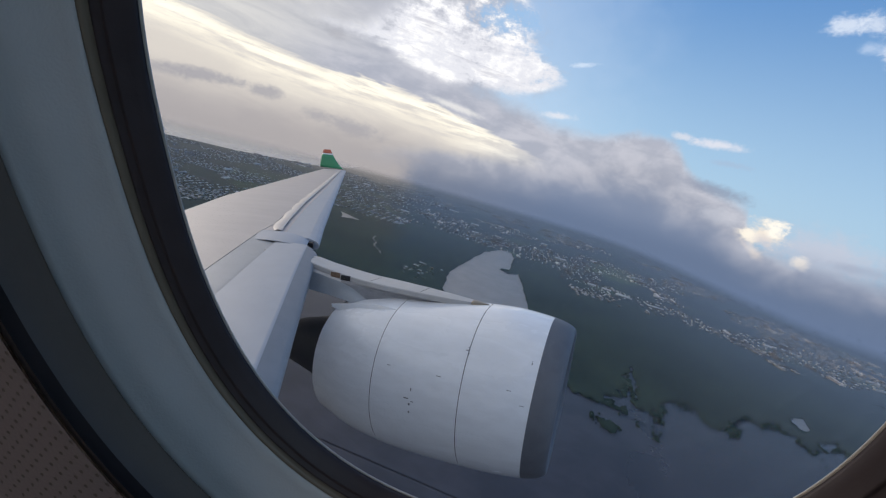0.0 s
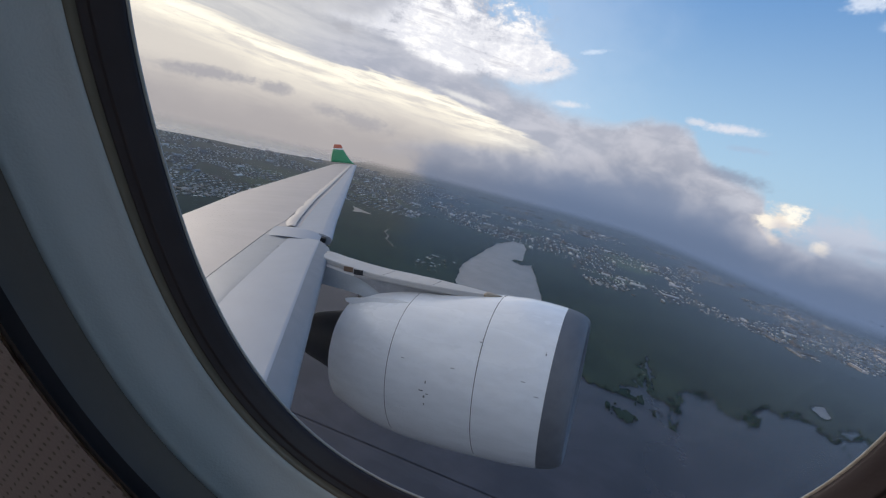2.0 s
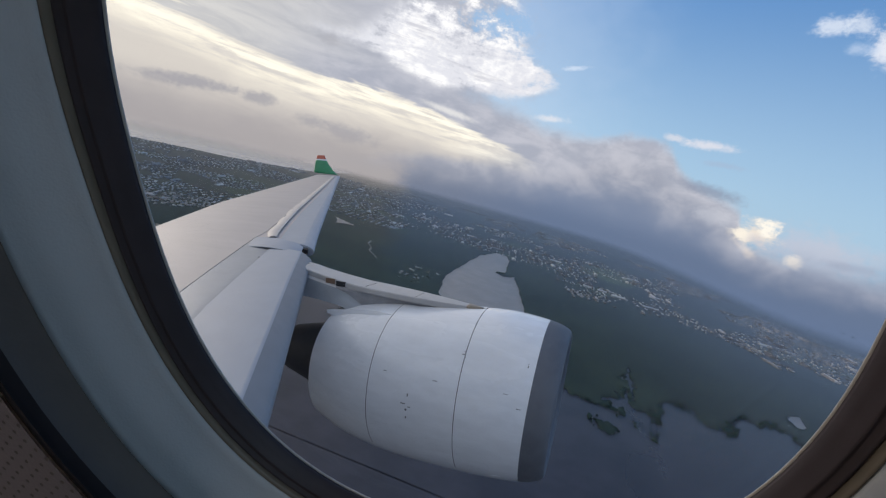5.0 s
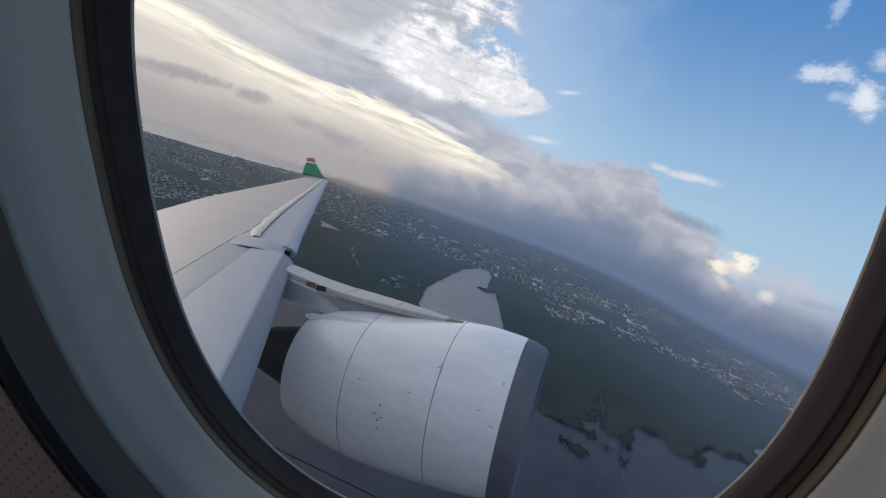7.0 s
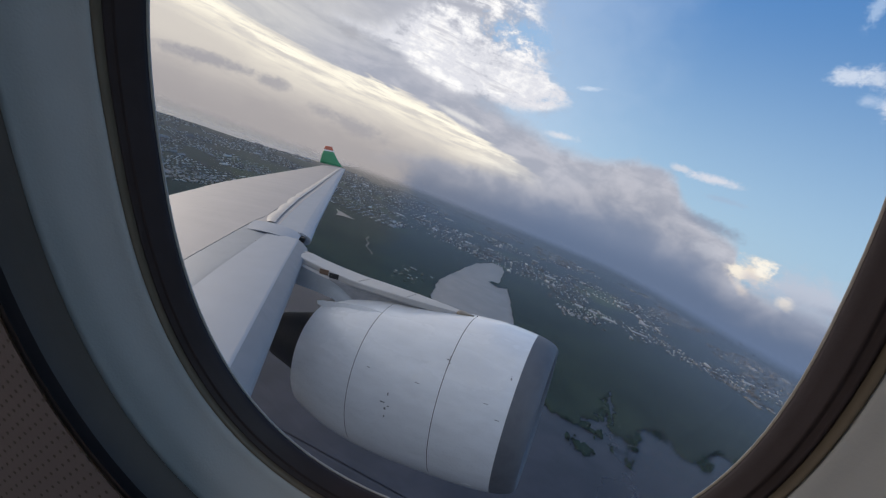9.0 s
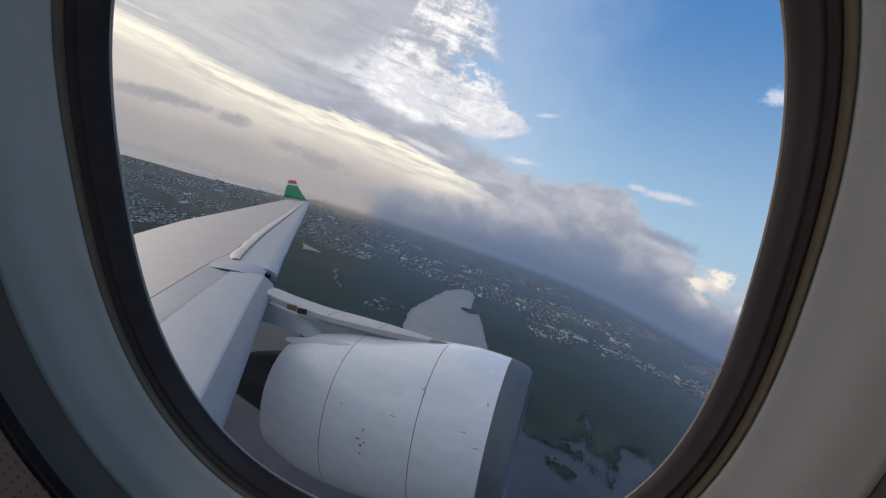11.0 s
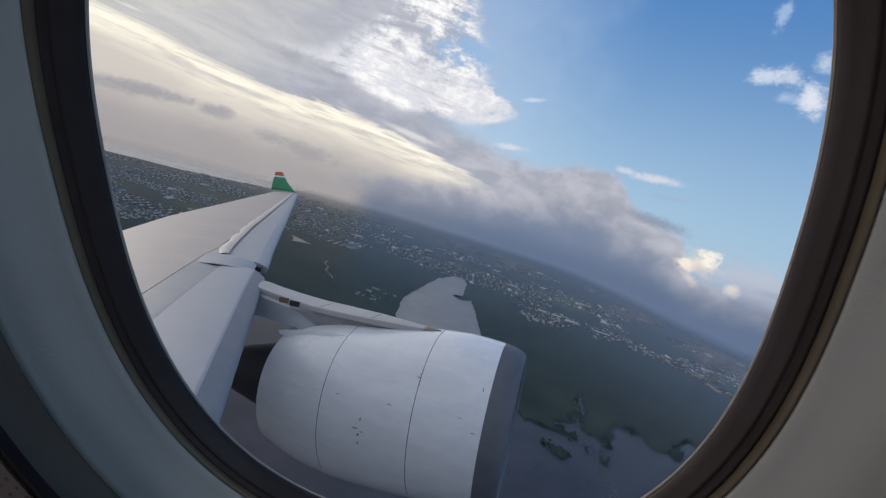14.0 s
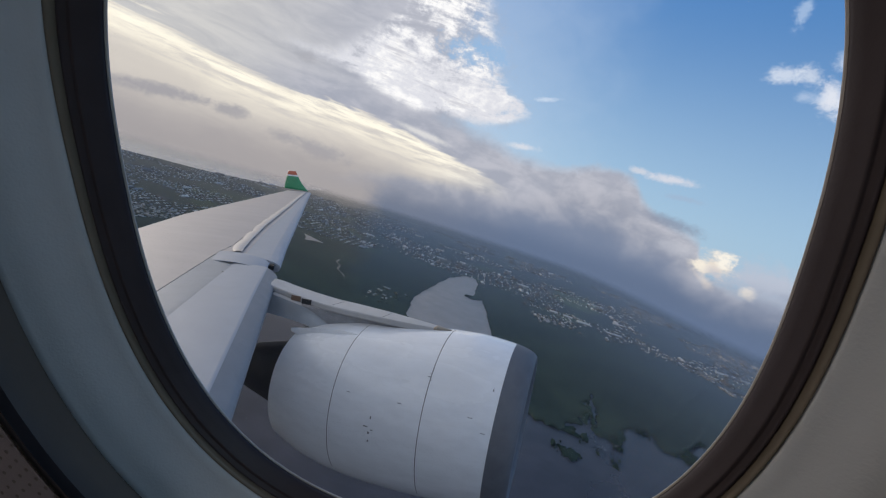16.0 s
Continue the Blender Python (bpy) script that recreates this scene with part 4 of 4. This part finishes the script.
build_ground()
shore = ragged(SHORE, 4, 11)
river_area = [tuple(p) for p in shore] + [(5200, -3000), (0, -4900), (-5200, -3000)]
coast = ragged(COAST, 60, 22)
sea_area = [tuple(p) for p in coast] + [(-4000, 5200), (-5200, 2500), (-5200, -2000)]
pond_area = [tuple(p) for p in ragged(POND, 20, 5, True)]
sheet("river", in_disc([Vector(p) for p in river_area]), 0.35, WATER, "broad dark slate-blue river with a ragged shore")
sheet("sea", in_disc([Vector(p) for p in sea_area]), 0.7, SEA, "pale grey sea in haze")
sheet("inlet", [tuple(p) for p in ragged([(318, 709), (313, 735), (320, 752), (336, 764), (334, 745), (331, 725)], 5, 1.5, True)], 0.5, POND_MUD, "small pale inlet among the mangroves")
sheet("pool", [tuple(p) for p in ragged([(-645, 1040), (-612, 1030), (-568, 1012), (-584, 1000), (-600, 975), (-614, 1004)], 6, 2.0, True)], 6.0, POND_MUD, "small pale pool at the forest edge")
inlet_area = [(316, 707), (310, 735), (318, 755), (338, 767), (336, 745), (333, 723)]
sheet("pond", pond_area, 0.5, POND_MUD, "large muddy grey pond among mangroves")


def town_edge(x):
    """Where the forest ends and the town begins, outboard."""
    return interp(x, [(-2000, 300), (-900, 480), (-760, 640), (-705, 1100), (-596, 1115), (-520, 1150), (-510, 1285), (-378, 1280), (-294, 1265), (-207, 1282), (-141, 1228), (-51, 1165), (-12, 1040), (88, 1094), (205, 1160), (274, 1147), (350, 1110), (387, 1025), (470, 994), (900, 1080), (2500, 1400)])


def inside_all(xs, ys, poly):
    """Which of many points lie in the outline."""
    hit = np.zeros(xs.shape, bool)
    for a, b in zip(poly, poly[1:] + poly[:1]):
        if a[1] == b[1]:
            continue
        cross = (a[1] > ys) != (b[1] > ys)
        hit ^= cross & (xs < (b[0] - a[0]) * (ys - a[1]) / (b[1] - a[1]) + a[0])
    return hit


def build_forest():
    """The closed canopy: one uneven sheet of crowns, which dips under the ground where nothing grows."""
    az = np.radians(np.linspace(-64, 36, 680))
    far = 300 * np.exp(np.linspace(0, math.log(10.8), 420))
    a, d = np.meshgrid(az, far)
    jitter = np.random.RandomState(3)
    d = d * (1 + jitter.uniform(-0.0028, 0.0028, d.shape))
    a = a + jitter.uniform(-0.0012, 0.0012, a.shape)
    xs, ys = d * np.sin(a), d * np.cos(a)
    water = inside_all(xs, ys, pond_area) | inside_all(xs, ys, inlet_area) | inside_all(xs, ys, river_area) | inside_all(xs, ys, sea_area)
    # clumps of mangrove that stand in the shallows off the shore
    bank_x, bank_y = zip(*sorted(SHORE))
    off = np.interp(xs, bank_x, bank_y) - ys
    verts = []
    rows, cols = xs.shape
    for i in range(rows):
        for j in range(cols):
            x, y = float(xs[i, j]), float(ys[i, j])
            p = Vector((x, y, 0))
            o = float(off[i, j])
            ripple = noise.noise(p * 0.03 + Vector((3, 0, 0))) + 0.5 * noise.noise(p * 0.1) + 0.4 * noise.noise(p * 0.27)
            clump = (46 < x < 128 and 0 < o < 100 and ripple > -0.02 + o / 190) or (-60 < x < 900 and 0 < o < 26 and ripple > 0.12)
            if water[i, j] and not clump:
                verts.append((x * UNIT, y * UNIT, -3.0))
                continue
            h = 3.2 + 1.15 * noise.noise(p * 0.16) + 1.3 * noise.noise(p * 0.045)
            if y > town_edge(x) + 14 * noise.noise(p * 0.03):
                h = 1.2 + (0.8 * noise.noise(p * 0.13)) * max(0.15, 1.0 - float(d[i, j]) / 2600)
            verts.append((x * UNIT, y * UNIT, h * 1.2))
    faces = []
    for i in range(rows - 1):
        for j in range(cols - 1):
            q = i * cols + j
            quad = (q, q + 1, q + 1 + cols, q + cols)
            if max(verts[v][2] for v in quad) > -2.0:
                faces.append(quad)
    ob = new("mangrove_forest", mesh("mangrove_forest", verts, faces, LEAF))
    tagged(ob, "dense dark green mangrove and palm forest", "forest", kind="stuff")


def house_geometry(w, l, h, ridge):
    v = [(-w, -l, 0), (w, -l, 0), (w, l, 0), (-w, l, 0), (-w, -l, h), (w, -l, h), (w, l, h), (-w, l, h), (0, -l, h + ridge), (0, l, h + ridge)]
    return v, [(0, 1, 5, 4), (1, 2, 6, 5), (2, 3, 7, 6), (3, 0, 4, 7), (4, 5, 8), (6, 7, 9), (5, 6, 9, 8), (7, 4, 8, 9)]


def tint(name, colours, rough):
    """Paint or tile for the near houses, one of a few colours for each house."""
    def maker(k, place, x, y):
        ramp = k.node("ShaderNodeValToRGB")
        k.put(ramp.inputs[0], k.node("ShaderNodeObjectInfo").outputs["Random"])
        ramp.color_ramp.interpolation = "CONSTANT"
        e = ramp.color_ramp.elements
        e[0].color, e[1].color = (*colours[0], 1), (*colours[-1], 1)
        e[1].position = 1 - 1 / len(colours)
        for i, c in enumerate(colours[1:-1], 1):
            ramp.color_ramp.elements.new(i / len(colours)).color = (*c, 1)
        return k.mix(k.mul(k.noise(place, 0.6, 4), 0.5), ramp.outputs[0], (0.20, 0.19, 0.18))
    return land(name, maker, rough, 0.2)


HOUSE_WALL = tint("house_wall_paint", ((0.62, 0.60, 0.56), (0.48, 0.47, 0.46), (0.70, 0.70, 0.68), (0.40, 0.36, 0.32)), 0.8)
HOUSE_GLASS = land("house_openings", lambda k, p, x, y: k.mix(k.noise(p, 0.5), (0.05, 0.055, 0.06), (0.09, 0.095, 0.10)), 0.5, 0.3)
HOUSE_ROOF = tint("house_roof_sheet", ((0.60, 0.62, 0.66), (0.30, 0.32, 0.35), (0.20, 0.17, 0.16), (0.42, 0.44, 0.47), (0.17, 0.18, 0.20), (0.72, 0.73, 0.75), (0.36, 0.37, 0.40)), 0.55)


def house(w, l, h, ridge, name="house", label="", category="house", group="houses of the town"):
    """A low house: walls, a pitched roof with eaves, a door and windows in its long side."""
    ob = new(name)
    tagged(ob, label, category, group)
    part("wall", mesh("wall", *box(-w, w, -l, l, 0, h), HOUSE_WALL), ob)
    e = 0.5
    v = [(-w - e, -l - e, h - 0.1), (w + e, -l - e, h - 0.1), (w + e, l + e, h - 0.1), (-w - e, l + e, h - 0.1), (0, -l - e, h + ridge), (0, l + e, h + ridge),
         (-w - e, -l - e, h + 0.1), (w + e, -l - e, h + 0.1), (w + e, l + e, h + 0.1), (-w - e, l + e, h + 0.1)]
    part("roof", mesh("roof", v, [(0, 3, 2, 1), (0, 1, 7, 4, 6), (2, 3, 9, 5, 8), (1, 2, 8, 7), (3, 0, 6, 9), (7, 8, 5, 4), (9, 6, 4, 5)], HOUSE_ROOF), ob)
    part("door", mesh("door", *box(-w - 0.06, -w + 0.02, -0.5, 0.5, 0, 2.1), HOUSE_GLASS), ob)
    for y in (-0.6 * l, 0.6 * l):
        part("window", mesh("window", *box(-w - 0.05, -w + 0.02, y - 0.7, y + 0.7, 1.0, 2.2), HOUSE_GLASS), ob)
    return ob


def build_town():
    rng = random.Random(11)
    spots, taken = [], set()
    dice = np.random.RandomState(11)
    count = 90000
    d = 900 + 1480 * dice.random_sample(count) ** 1.15
    a = np.radians(dice.uniform(-64, 34, count))
    xs, ys = d * np.sin(a), d * np.cos(a)
    # the lots lie in rows along the lanes, which turn by a quarter from block to block
    c, n = math.cos(radians(12)), math.sin(radians(12))
    us, vs = c * xs + n * ys, c * ys - n * xs
    block = (np.floor(us / 150) + np.floor(vs / 120)) % 2 > 0
    us = np.where(block, np.round(us / 19) * 19, us)
    vs = np.where(block, vs, np.round(vs / 17) * 17)
    xs, ys = c * us - n * vs, c * vs + n * us
    water = inside_all(xs, ys, pond_area) | inside_all(xs, ys, river_area) | inside_all(xs, ys, sea_area) | inside_all(xs, ys, inlet_area)
    for x, y, in_block, far, damp in zip(xs.tolist(), ys.tolist(), block.tolist(), d.tolist(), water.tolist()):
        cell = (int(x // 8.5), int(y // 9))
        if damp or cell in taken or y < town_edge(x) or (abs(x - 105) < 75 and abs(y - 1390) < 110):
            continue
        dense = noise.noise(Vector((x * 0.0045, y * 0.0045, 2))) + 0.6 * noise.noise(Vector((x * 0.014, y * 0.014, 5)))
        edge = y - town_edge(x) < 70
        if dense < (-0.16 if edge else -0.12 if x < -700 else -0.20 + (y - town_edge(x)) / 3000):
            continue
        taken.add(cell)
        spots.append((far, x, y, radians((102 if in_block else 12) + rng.uniform(-5, 5))))
    # the hamlet beside the pond
    for i in range(22):
        x, y = -278 + rng.uniform(-34, 14), 785 + rng.uniform(-60, 60)
        spots.append((math.hypot(x, y), x, y, rng.uniform(0, 3.1)))
    spots.sort()
    kinds = [house(2.5, 3.8, 2.8, 1.1, label="small pale house with a pitched metal roof"), house(2.7, 4.3, 2.8, 1.2, label="long low house with a pitched metal roof"),
             house(2.8, 3.4, 5.4, 1.1, label="two-storey pale house with a pitched roof"), house(3.4, 5.6, 3.4, 1.4, label="broad house with a wide sheet roof"),
             house(4.6, 11.0, 4.6, 1.6, name="warehouse", label="long warehouse with a pale sheet roof", category="warehouse", group="warehouses of the town")]
    placed = set()
    verts, faces = [], []
    for n, (d, x, y, turn) in enumerate(spots):
        if n < 300:
            kind = 4 if rng.random() < 0.06 else rng.randrange(4)
            m = pose(x * UNIT, y * UNIT, -0.02, 0, 0, math.degrees(turn))
            if kind in placed:
                copy_thing(kinds[kind], m)
            else:
                kinds[kind].matrix_world = m
                placed.add(kind)
            continue
        big = rng.random() < (0.015 if x < -700 else 0.05)
        w, l, h = (rng.uniform(5, 9), rng.uniform(14, 30), rng.uniform(4, 6)) if big else (rng.uniform(1.5, 2.7), rng.uniform(2.1, 4.4), rng.uniform(2.4, 3.8))
        t = Matrix.Translation((x * UNIT, y * UNIT, 0)) @ Matrix.Rotation(turn, 4, "Z")
        v, f = house_geometry(w, l, h, w * 0.4)
        c = len(verts)
        verts += [t @ Vector(p) for p in v]
        faces += [tuple(i + c for i in q) for q in f]
    ob = new("town_houses", mesh("town_houses", verts, faces, TOWN))
    tagged(ob, "sprawling low town of pale-roofed houses", "houses", kind="stuff")
    # the long white sheds at the forest's edge
    for x, y, l in ((357, 1118, 34), (384, 1050, 34)):
        shed = house(7.0, l, 5.0, 1.6, name="warehouse", label="very long white shed at the forest edge", category="warehouse", group="warehouses of the town")
        shed.matrix_world = pose(x * UNIT, y * UNIT, -0.02, 0, 0, 20.0)


def build_track():
    """A pale cut track through the mangroves."""
    line = [Vector(p) for p in ((-462, 912), (-452, 880), (-430, 858), (-418, 826), (-388, 800), (-380, 786))]
    pts = []
    for a, b in zip(line, line[1:]):
        pts += [a.lerp(b, i / 5) for i in range(5)]
    rows = []
    for i, p in enumerate(pts):
        w = 2.2 + 1.2 * noise.noise(Vector((i * 0.7, 0, 3)))
        rows.append([Vector((p.x * UNIT - w, p.y * UNIT, 6.5)), Vector((p.x * UNIT + w, p.y * UNIT, 6.5))])
    tagged(new("road", mesh("road", *loft(rows, False), TRACK)), "pale dirt track cut through mangroves", "track", kind="structure")


build_forest()
build_town()
build_track()
